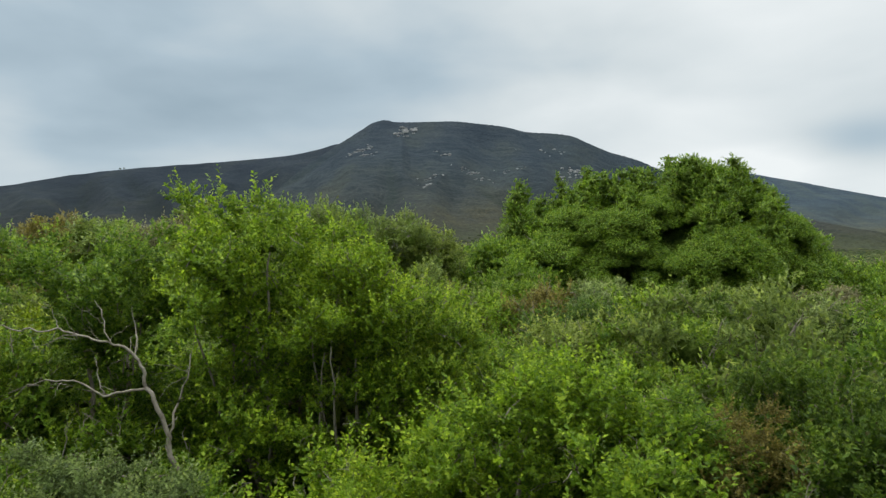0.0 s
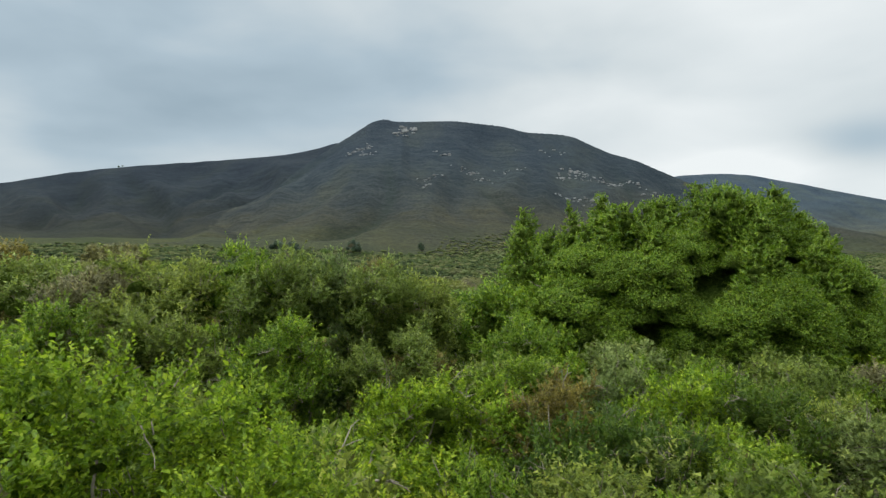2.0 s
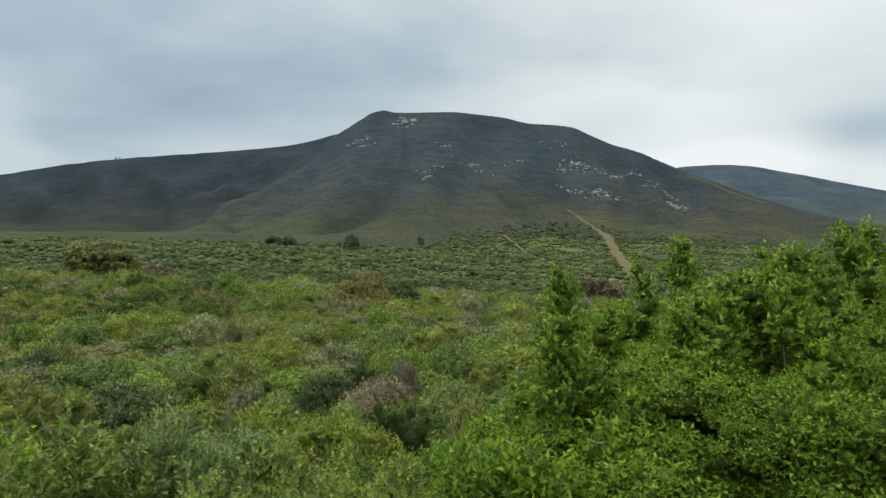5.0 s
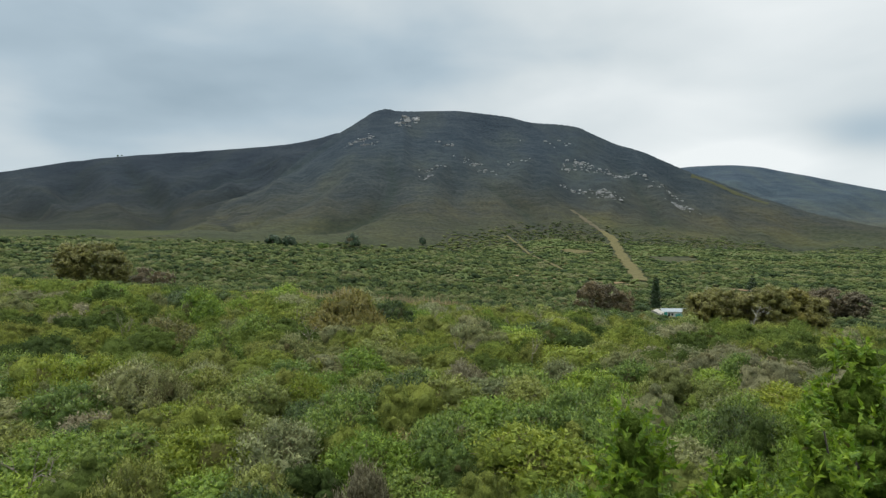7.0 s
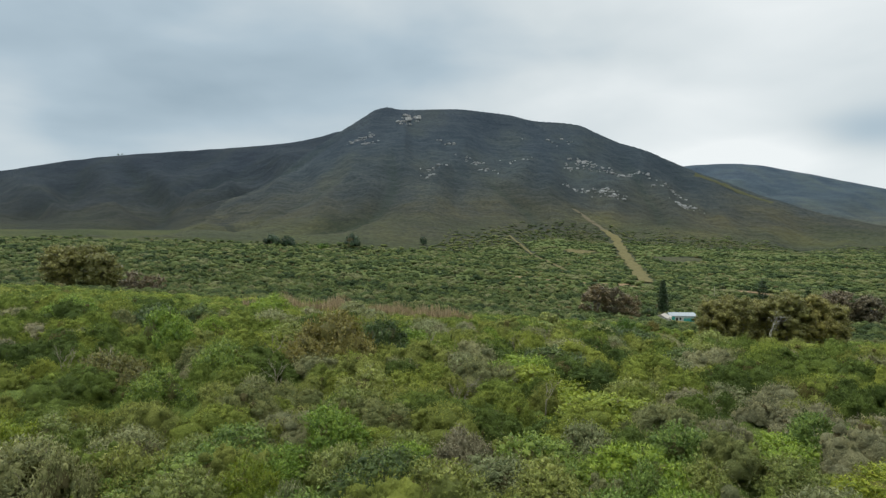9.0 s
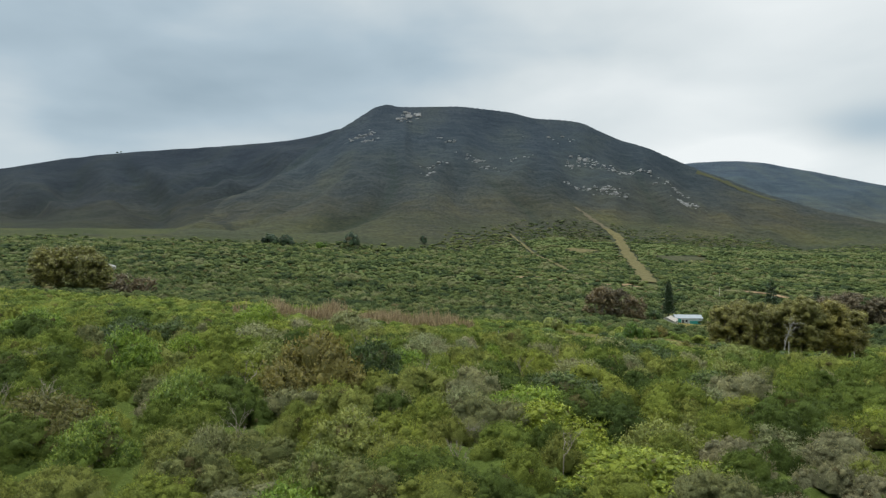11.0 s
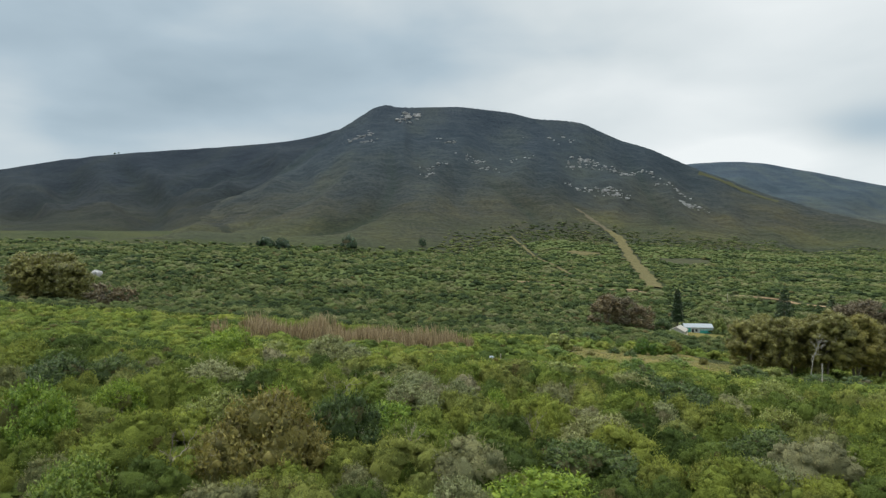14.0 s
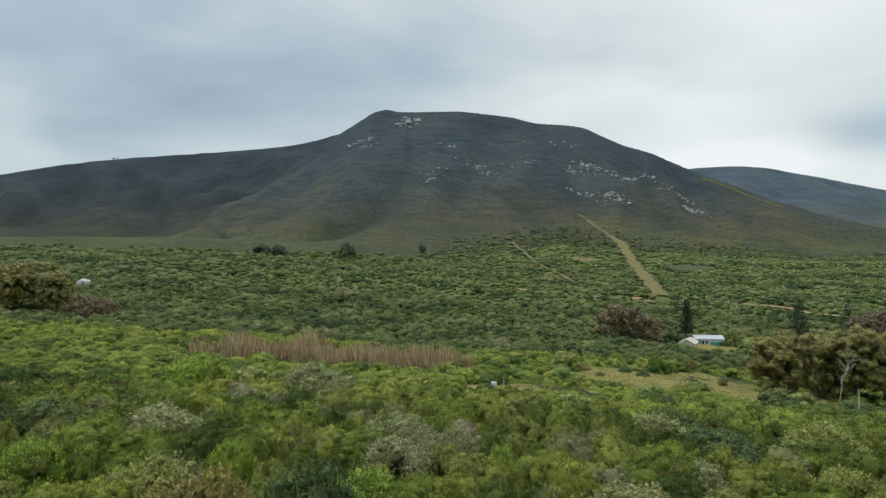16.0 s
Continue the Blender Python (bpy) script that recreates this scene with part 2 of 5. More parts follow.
def mountain_material(name, tint=(1.0, 1.0, 1.0)):
    """Low heath over sandstone: olive foot slopes, a brown belt, dusky upper slopes with haze painted in, thick bush in
    the ravines.
    """
    m, t, bsdf = material(name, 0.95)
    pos = t.nodes.new("ShaderNodeNewGeometry").outputs["Position"]
    sep = t.nodes.new("ShaderNodeSeparateXYZ")
    t.links.new(pos, sep.inputs[0])

    def stretched(scale, turn=(0.0, 0.0, 0.0)):
        n = t.nodes.new("ShaderNodeMapping")
        n.inputs["Scale"].default_value, n.inputs["Rotation"].default_value = scale, turn
        t.links.new(pos, n.inputs["Vector"])
        return n.outputs[0]

    band = spot_noise(t, 0.035, 5.0, 0.62, stretched((0.3, 0.3, 3.0), (0.05, -0.09, 0.0)))
    patch = spot_noise(t, 0.0085, 6.0, 0.6, stretched((1.0, 0.55, 0.8)))
    fleck = spot_noise(t, 0.3, 6.0, 0.72, stretched((0.7, 0.4, 1.6)))
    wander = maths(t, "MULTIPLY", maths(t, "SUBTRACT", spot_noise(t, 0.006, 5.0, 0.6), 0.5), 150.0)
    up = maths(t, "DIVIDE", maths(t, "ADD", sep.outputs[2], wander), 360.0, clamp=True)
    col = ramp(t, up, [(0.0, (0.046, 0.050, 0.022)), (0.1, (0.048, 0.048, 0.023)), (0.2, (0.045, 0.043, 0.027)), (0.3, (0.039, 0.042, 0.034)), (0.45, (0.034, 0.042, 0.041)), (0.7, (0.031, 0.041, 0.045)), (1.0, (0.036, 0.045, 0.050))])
    col = mix(t, 1.0, col, ramp(t, fleck, [(0.34, (0.5, 0.55, 0.58)), (0.5, (1.0, 1.0, 1.0)), (0.66, (1.5, 1.42, 1.3))]), "MULTIPLY")
    col = mix(t, 1.0, col, ramp(t, band, [(0.3, (0.78, 0.8, 0.84)), (0.5, (1.0, 1.0, 1.0)), (0.7, (1.22, 1.17, 1.08))]), "MULTIPLY")
    col = mix(t, 1.0, col, ramp(t, patch, [(0.36, (0.72, 0.78, 0.84)), (0.5, (1.0, 1.0, 1.0)), (0.64, (1.25, 1.16, 0.98))]), "MULTIPLY")
    # bush that fills the damp ravines
    att = t.nodes.new("ShaderNodeAttribute")
    att.attribute_name = "tone"
    bush = maths(t, "MULTIPLY", att.outputs["Fac"], maths(t, "ADD", 0.35, maths(t, "MULTIPLY", spot_noise(t, 0.06, 4.0, 0.7), 1.1)), clamp=True)
    col = mix(t, maths(t, "MULTIPLY", bush, 0.42), col, ramp(t, spot_noise(t, 0.2, 4.0, 0.7), [(0.35, (0.010, 0.017, 0.014)), (0.65, (0.030, 0.042, 0.026))]))
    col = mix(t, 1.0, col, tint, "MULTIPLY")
    t.links.new(col, bsdf.inputs["Base Color"])
    bsdf.inputs["Specular IOR Level"].default_value = 0.1
    bumped(t, bsdf, spot_noise(t, 0.09, 6.0, 0.7, stretched((0.8, 0.5, 1.3))), 0.9, 4.0)
    return m


SOIL = ground_material()
GRASS = grass_material("dry_grass", (0.055, 0.07, 0.017), (0.122, 0.11, 0.033), (0.2, 0.15, 0.056))
TRACK = grass_material("track_grass", (0.062, 0.056, 0.024), (0.1, 0.088, 0.038), (0.14, 0.118, 0.055))
TRACK_DRY = grass_material("track_dry", (0.055, 0.047, 0.03), (0.085, 0.073, 0.046), (0.12, 0.1, 0.066))
MEADOW = grass_material("meadow_grass", (0.034, 0.038, 0.02), (0.05, 0.052, 0.027), (0.068, 0.068, 0.035))
DIRT = grass_material("bare_dirt", (0.13, 0.09, 0.05), (0.21, 0.145, 0.08), (0.31, 0.225, 0.135))
# the bluish tint holds a little distance haze in the colour
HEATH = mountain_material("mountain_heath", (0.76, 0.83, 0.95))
# ridge: its shaded face is painted by a darker, bluer tint
HEATH_SHADED = mountain_material("mountain_heath_shaded", (0.39, 0.47, 0.6))
# far hill: distance haze put into a paler, bluer tint
HEATH_HAZY = mountain_material("mountain_heath_hazy", (1.02, 1.17, 1.38))


def rock_material():
    m, t, bsdf = material("sandstone", 0.9)
    t.links.new(ramp(t, spot_noise(t, 0.5, 6.0, 0.65), [(0.3, (0.15, 0.148, 0.14)), (0.55, (0.30, 0.296, 0.285)), (0.75, (0.46, 0.45, 0.44))]), bsdf.inputs["Base Color"])
    bumped(t, bsdf, spot_noise(t, 2.0, 5.0, 0.7), 0.8, 0.3)
    return m


ROCK = rock_material()


def plain(name, colour, rough=0.6, metal=0.0, spread=0.25, scale=3.0):
    """Paint or sheet metal with light dirt and weathering."""
    m, t, bsdf = material(name, rough, metal)
    f = spot_noise(t, scale, 5.0, 0.65)
    lo, hi = (tuple(c * k for c in colour) for k in (1 - spread, 1 + spread * 0.5))
    t.links.new(ramp(t, f, [(0.35, lo), (0.65, hi)]), bsdf.inputs["Base Color"])
    return m


# ---- lie of the land ----
GROUND_Y = np.array([-900, -100, 0, 40, 70, 100, 130, 165, 200, 260, 300, 335, 370, 420, 470, 530, 600, 680, 800, 1000, 6000], float)
GROUND_Z = np.array([-12, -2, 1.2, 1.8, 2.7, 1.0, 0.0, -2.6, -5.4, -10, -13, -14.6, -15, -12.5, -8.5, -3.5, 1, 6, 18, 22, 22], float)


def smooth_interp(q, xs, ys):
    """Cubic interpolation with limited slopes."""
    h = np.diff(xs)
    d = np.diff(ys) / h
    m = np.zeros(len(xs))
    same = d[:-1] * d[1:] > 0
    m[1:-1] = np.where(same, 2 * d[:-1] * d[1:] / np.where(same, d[:-1] + d[1:], 1), 0)
    q = np.clip(q, xs[0], xs[-1])
    i = np.clip(np.searchsorted(xs, q) - 1, 0, len(xs) - 2)
    s = (q - xs[i]) / h[i]
    return ((1 + 2 * s) * (1 - s) ** 2) * ys[i] + s * (1 - s) ** 2 * h[i] * m[i] + s * s * (3 - 2 * s) * ys[i + 1] + s * s * (s - 1) * h[i] * m[i + 1]


def waves(x, y, size, seed=0):
    """A cheap rolling sum of waves, about -1 to 1."""
    r = np.random.RandomState(seed)
    out = 0
    for k in range(7):
        a, p = r.uniform(0, 2 * np.pi, 2)
        f = 2 * np.pi / size * r.uniform(0.6, 1.8)
        out = out + np.sin(f * (x * np.cos(a) + y * np.sin(a)) + p)
    return out / 3.5


def ground(x, y):
    x, y = np.asarray(x, float), np.asarray(y, float)
    side = np.clip((y - 50) / 110, 0, 1)
    side = side * side * (3 - 2 * side)
    z = smooth_interp(y, GROUND_Y, GROUND_Z) - 0.062 * 260 * np.tanh(x / 260) * side
    z = z - 4.2 * np.exp(-((x - 108) / 38) ** 2 - ((y - 215) / 45) ** 2)
    far = np.clip((np.hypot(x, y - 60) - 60) / 300, 0, 1)
    return z + waves(x, y, 26, 3) * 0.25 + waves(x, y, 130, 4) * 1.3 * far


# crest lines: bearing from the start (degrees east of north), distance and height
EYE = (2.75, 73.0, 20.5)


# crest rows: bearing (x per y from the lookout), distance ahead, height
MOUNTAIN = [(-0.608, 1000, 29), (-0.535, 1088, 43), (-0.417, 1230, 94), (-0.326, 1323, 146), (-0.280, 1369, 181), (-0.226, 1424, 240), (-0.171, 1480, 294), (-0.135, 1504, 332),
            (-0.115, 1517, 353), (-0.095, 1530, 363), (-0.076, 1528, 357), (-0.044, 1526, 356), (0.011, 1521, 357), (0.056, 1517, 350), (0.102, 1513, 341), (0.147, 1509, 325),
            (0.193, 1505, 319), (0.220, 1502, 313), (0.247, 1500, 295), (0.284, 1487, 269), (0.329, 1471, 247), (0.357, 1461, 228), (0.388, 1450, 207), (0.420, 1430, 187),
            (0.466, 1402, 162), (0.511, 1374, 135), (0.557, 1345, 114), (0.602, 1317, 94), (0.648, 1289, 78), (0.710, 1250, 61), (0.830, 1170, 38), (1.012, 1050, 21)]
RIDGE = [(-1.354, 1900, 100), (-1.081, 1900, 178), (-0.854, 1900, 221), (-0.717, 1900, 249), (-0.626, 1900, 275), (-0.535, 1900, 294), (-0.444, 1900, 306), (-0.353, 1900, 318),
         (-0.262, 1900, 333), (-0.208, 1900, 352), (-0.171, 1900, 370), (-0.126, 1900, 368), (-0.062, 1900, 330), (0.011, 1900, 247)]
FAR_HILL = [(0.266, 2700, 256), (0.357, 2700, 337), (0.388, 2700, 367), (0.420, 2700, 374), (0.466, 2700, 379), (0.511, 2700, 372), (0.557, 2700, 350), (0.602, 2700, 330),
            (0.648, 2700, 305), (0.710, 2700, 274), (0.830, 2700, 219), (1.012, 2700, 134), (1.285, 2700, 48)]


# ravines down the mountain's face: their lines on the plan, width and depth
RAVINES = [([(-107, 1300), (-85, 1110), (-93, 1016), (-108, 950), (-128, 923), (-152, 864), (-173, 792)], 26, 16), ([(70, 1240), (88, 1160), (117, 1107), (137, 1054), (140, 981), (140, 906)], 22, 12),
           ([(-248, 1530), (-330, 1450), (-385, 1410), (-430, 1350), (-490, 1261)], 50, 24), ([(-960, 1900), (-759, 1624), (-607, 1417), (-474, 1063), (-366, 751)], 40, 24), ([(-1068, 1880), (-894, 1503), (-869, 1335), (-790, 1184)], 45, 20),
           ([(-560, 1700), (-585, 1520), (-607, 1417)], 60, 26), ([(-200, 1180), (-260, 1020), (-300, 900), (-330, 800)], 20, 8), ([(420, 1500), (400, 1330), (390, 1180), (350, 1000)], 24, 10)]


def ravine_depth(x, y):
    """How deep the ravines cut at a place, and how far their bush reaches (0 to 1)."""
    x, y = np.asarray(x, float), np.asarray(y, float)
    cutting, bush = np.zeros(x.shape), np.zeros(x.shape)
    for line, width, depth in RAVINES:
        a = np.array(line, float)
        best = np.full(x.shape, 1e9)
        for p, q in zip(a[:-1], a[1:]):
            d = q - p
            s = np.clip(((x - p[0]) * d[0] + (y - p[1]) * d[1]) / (d @ d), 0, 1)
            best = np.minimum(best, np.hypot(x - p[0] - s * d[0], y - p[1] - s * d[1]))
        taper = np.clip((a[:, 1].max() + 20 - y) / 140, 0, 1) * np.clip((y - a[:, 1].min() + 20) / 90, 0, 1)
        cutting = np.maximum(cutting, depth * np.exp(-(best / width) ** 2) * taper)
        bush = np.maximum(bush, np.exp(-(best / (0.4 * width)) ** 2) * taper)
    return cutting, bush


def slope_height(x, y, rows, foot, power, rough):
    """Height of a mountain's face at a place; low ground where it has none."""
    a = np.array(rows, float)
    ahead = np.maximum(np.asarray(y, float) - EYE[1], 1.0)
    k = (np.asarray(x, float) - EYE[0]) / ahead
    yc, zc = smooth_interp(k, a[:, 0], a[:, 1]), smooth_interp(k, a[:, 0], a[:, 2])
    s = (ahead - foot) / (yc - foot)
    low = ground(x, y)
    rise = np.clip(s, 0, 1) ** power
    z = low + (zc - low) * rise
    mid = np.clip(s, 0, 1) ** 2 * np.clip(1 - s, 0, 1) * 6.5
    gully = -np.abs(waves(k * 1500, ahead * 0.22, 330, 11)) * 24 + waves(k * 1500, ahead * 0.3, 120, 12) * 5 + waves(x, y, 45, 13) * 1.6
    spur = waves(k * 1500 + ahead * 0.4, ahead * 0.15, 600, 15) * 18
    z = z + (gully + spur) * mid * rough * np.clip((zc - low) / 150, 0, 1)
    z = z + waves(x, y, 22, 14) * 0.8 * np.clip(s * 3, 0, 1) - ravine_depth(x, y)[0]
    z = np.where(s > 1, z - (s - 1) * (zc - low) * 1.3, z)
    return np.where((k < a[0, 0]) | (k > a[-1, 0]), -60.0, z)


def height(x, y):
    """The lie of the land with the mountain's foot slopes."""
    return np.maximum(ground(x, y), slope_height(x, y, MOUNTAIN, 640, 1.7, 1.0))


# ---- mesh helpers ----
def mesh_of(name, verts, tris, smooth=False, tone=None, inner=0, normals=None):
    """A mesh from arrays of places and triangles."""
    me = bpy.data.meshes.new(name)
    verts, tris = np.asarray(verts, np.float32), np.asarray(tris, np.int32)
    me.vertices.add(len(verts))
    me.vertices.foreach_set("co", verts.ravel())
    me.loops.add(tris.size)
    me.loops.foreach_set("vertex_index", tris.ravel())
    me.polygons.add(len(tris))
    me.polygons.foreach_set("loop_start", np.arange(0, tris.size, tris.shape[1], dtype=np.int32))
    me.polygons.foreach_set("use_smooth", np.full(len(tris), smooth))
    if inner:
        me.polygons.foreach_set("material_index", (np.arange(len(tris)) >= len(tris) - inner).astype(np.int32))
    if tone is not None:
        me.attributes.new("tone", "FLOAT", "POINT").data.foreach_set("value", np.asarray(tone, np.float32))
    me.update(calc_edges=True)
    if normals is not None:
        me.normals_split_custom_set_from_vertices(np.asarray(normals, np.float32))
    return me


def sheet_mesh(name, xs, ys, zs, smooth=True, tone=None):
    """A quad sheet from 2D arrays."""
    n, m = xs.shape
    verts = np.stack([xs, ys, zs], -1).reshape(-1, 3)
    i = (np.arange(n - 1)[:, None] * m + np.arange(m - 1)).ravel()
    return mesh_of(name, verts, np.stack([i, i + 1, i + m + 1, i + m], 1), smooth, tone)


def thing(name, label, category, m=None, group="", kind=""):
    ob = new(name)
    ob.empty_display_size = 0.3
    if m is not None:
        ob.matrix_basis = m
    return tagged(ob, label, category, group, kind)


def part(name, data, mat, parent, label=""):
    """Links a bmesh or mesh as one part under a thing."""
    if isinstance(data, bmesh.types.BMesh):
        me = bpy.data.meshes.new(name)
        data.to_mesh(me)
        data.free()
    else:
        me = data
    ob = new(name, me)
    if mat is not None and not me.materials:
        me.materials.append(mat)
    ob.parent = parent
    if label:
        tagged(ob, label)
    return ob


def unit(v):
    return v / np.maximum(np.linalg.norm(v, axis=-1, keepdims=True), 1e-9)


def cards(p, n, rng, length, width, up=0.5, tri=False, along=None):
    """Leaves: a diamond (or one triangle) at each place, facing about n, its tip along a given way or nearly upwards."""
    count = len(p)
    u = unit(rng.normal(size=(count, 3)) + [0, 0, up] + 0.5 * n) if along is None else along
    v = unit(np.cross(n, u) + 1e-6)
    size = rng.uniform(0.65, 1.3, (count, 1))
    a, b = u * length * 0.5 * size, v * width * 0.5 * size
    i = np.arange(count)[:, None]
    if tri:
        verts = np.stack([p - a - b, p - a + b, p + a], 1).reshape(-1, 3)
        return verts, i * 3 + np.array([0, 2, 1])
    bend = n * length * 0.12
    verts = np.stack([p - a, p + b + bend, p + a, p - b + bend], 1).reshape(-1, 3)
    return verts, np.concatenate([i * 4 + [0, 2, 1], i * 4 + [0, 3, 2]])


def lobed(rng, count, rx, rz, base, small, wide=1.0):
    """Lobes of a crown: centres on a dome of radius rx and height rz above base."""
    d = unit(rng.normal(size=(count, 3)))
    d[:, 2] = np.abs(d[:, 2]) * 1.15 - 0.15
    d = unit(d)
    k = rng.uniform(0.55, 1.02, (count, 1))
    c = d * k * [rx, rx * wide, rz] + [0, 0, base]
    r = rng.uniform(0.55, 1.4, count) * small
    return c, r


def rounded(d, face, keep=0.9):
    """Leaf normals that follow the roundness of their clump."""
    return unit(d + [0, 0, 0.12] + keep * face * np.sign((face * d).sum(1))[:, None])


def leaves(rng, c, r, length, width, cover, up=0.5, tri=False, squash=0.8, floor=0.05, sprig=1, low=(-0.9, 0.1), deep=0.55, soft=None):
    """Leaves over the outsides of all lobes, none deep inside another."""
    area = 0.5 * length * width
    n = np.maximum((4 * np.pi * r ** 2 * 0.7 * cover / area / sprig).astype(int), 1)
    which = np.repeat(np.arange(len(r)), n)
    d = unit(rng.normal(size=(len(which), 3)))
    keep = d[:, 2] > rng.uniform(*low, len(d))
    d, which = d[keep], which[keep]
    p = c[which] + d * (r[which] * rng.uniform(deep, 1.06, len(d)))[:, None] * [1, 1, squash]
    keep = p[:, 2] > floor
    for k in range(len(r)):
        inside = (((p - c[k]) / [1, 1, squash]) ** 2).sum(1) < (0.6 * r[k]) ** 2
        keep &= ~inside | (which == k)
    p, d = p[keep], d[keep]
    if sprig > 1:
        # shoots: a run of leaves set round a short twig that points outwards and up
        way = unit(d + 0.55 * rng.normal(size=d.shape) * 0.7 + [0, 0, 0.35 * up])
        p, way, d = np.repeat(p, sprig, 0), np.repeat(way, sprig, 0), np.repeat(d, sprig, 0)
        run = np.tile(np.linspace(-0.5, 1.0, sprig), len(p) // sprig)[:, None]
        side = unit(np.cross(way, rng.normal(size=p.shape)) + 1e-6)
        p = p + way * run * length * 1.7 + side * length * rng.uniform(0.15, 0.5, (len(p), 1))
        tip = unit(way * rng.uniform(0.5, 1.3, (len(p), 1)) + side * 0.9)
        face = unit(np.cross(tip, np.cross(d + [0, 0, 0.5], tip)) + 0.35 * rng.normal(size=p.shape))
        face = face * np.sign((face * d).sum(1) + 1e-6)[:, None]
        if soft is not None:
            soft.append(np.repeat(rounded(d, face), 3 if tri else 4, 0))
        return cards(p, face, rng, length, width, up, tri, tip)
    face = unit(d + 0.62 * unit(rng.normal(size=d.shape)) + [0, 0, 0.3])
    return cards(p, face, rng, length, width, up, tri)


def tube(path, radii, sides=6):
    """A tapered round limb along a path."""
    path, radii = np.asarray(path, float), np.asarray(radii, float)
    way = unit(np.gradient(path, axis=0))
    side = unit(np.cross(way, [0.31, 0.17, 0.93]) + 1e-6)
    other = np.cross(way, side)
    a = np.linspace(0, 2 * np.pi, sides, endpoint=False)
    ring = np.cos(a)[None, :, None] * side[:, None] + np.sin(a)[None, :, None] * other[:, None]
    verts = (path[:, None] + ring * radii[:, None, None]).reshape(-1, 3)
    out = []
    for i in range(len(path) - 1):
        for j in range(sides):
            p, q = i * sides + j, i * sides + (j + 1) % sides
            out += [(p, q, q + sides), (p, q + sides, p + sides)]
    return verts, np.array(out)


def joined(pieces):
    """Several (verts, triangles) as one."""
    verts, tris, at = [], [], 0
    for v, f in pieces:
        verts.append(v)
        tris.append(np.asarray(f) + at)
        at += len(v)
    return np.concatenate(verts), np.concatenate(tris)


def limb(rng, a, b, r0, r1, wobble=0.12, n=7, sides=6):
    a, b = np.asarray(a, float), np.asarray(b, float)
    s = np.linspace(0, 1, n)[:, None]
    span = np.linalg.norm(b - a)
    off = np.cumsum(rng.normal(size=(n, 3)), 0) * wobble * span / n
    off -= off[0] * (1 - s) + off[-1] * s
    bow = np.array([0, 0, 0.12 * span]) * np.sin(np.pi * s) * (rng.rand() - 0.2)
    return tube(a * (1 - s) + b * s + off + bow, np.linspace(r0, r1, n), sides)


def stems(rng, c, count, foot, thick, sides=5):
    """Bare limbs from the root into the crown's lobes, forking once."""
    out = []
    for k in rng.choice(len(c), min(count, len(c)), replace=False):
        root = np.array([rng.normal() * 0.12, rng.normal() * 0.12, foot])
        fork = root + (c[k] - root) * rng.uniform(0.4, 0.6) + rng.normal(size=3) * 0.15
        out.append(limb(rng, root, fork, thick, thick * 0.6, sides=sides))
        out.append(limb(rng, fork, c[k], thick * 0.6, thick * 0.2, sides=sides))
        for j in range(2):
            tip = c[rng.randint(len(c))]
            if np.linalg.norm(tip - fork) < 2.2:
                out.append(limb(rng, fork, tip, thick * 0.42, thick * 0.12, sides=sides))
    return joined(out)


def sphere(level):
    """Places and triangles of a unit icosphere."""
    bm = bmesh.new()
    bmesh.ops.create_icosphere(bm, subdivisions=level, radius=1)
    v = np.array([p.co for p in bm.verts])
    f = np.array([[p.index for p in q.verts] for q in bm.faces])
    bm.free()
    return v, f


def core(rng, c, r, level, shrink=0.86, squash=0.8):
    """The dense inner mass of a crown: a dome that bulges out to its lobes."""
    d, f = sphere(level)
    d = unit(d + rng.normal(size=d.shape) * 0.04)
    mid = np.array([c[:, 0].mean(), c[:, 1].mean(), c[:, 2].mean() * 0.8])
    flat = np.array([1, 1, squash])
    e, w = d / flat, (mid - c) / flat
    a = (e ** 2).sum(1)[:, None]
    b = e @ w.T
    disc = b * b - a * ((w ** 2).sum(1) - (r * 0.95) ** 2)[None]
    far = np.where(disc > 0, (-b + np.sqrt(np.maximum(disc, 0))) / a, 0).max(1)
    far = np.where(far > 0.05, far, np.median(far[far > 0.05]) * 0.72)
    v = mid + d * (far * shrink)[:, None]
    low = v[f][:, :, 2].max(1) > 0.15
    return v, f[low]


def clumps(rng, c, r, per, small, lift=0.35, squash=0.8):
    """Small leaf clumps over the upper outsides of the boughs c, r."""
    d = rng.normal(size=(len(r) * per, 3)) + np.repeat(unit(c - [0, 0, c[:, 2].mean() - 1.0]) * 0.7, per, 0) + [0, 0, lift]
    d = unit(d)
    p = np.repeat(c, per, 0) + d * (np.repeat(r, per) * rng.uniform(0.6, 1.0, len(d)))[:, None] * [1, 1, squash]
    return p, rng.uniform(0.6, 1.35, len(d)) * small


def hearts(rng, c, r, shrink, squash=0.8, level=2):
    """The dense dark inside of each clump."""
    d, f = sphere(level)
    n = len(d)
    f = f[d[f].mean(1)[:, 2] > -0.45]
    v = (d[None] * (1 + 0.16 * rng.normal(size=(len(r), n, 1)))) * (r * shrink)[:, None, None] * [1, 1, squash] + (c - [0, 0, 0.12] * r[:, None])[:, None]
    return v.reshape(-1, 3), (f[None] + (np.arange(len(r)) * n)[:, None, None]).reshape(-1, 3)


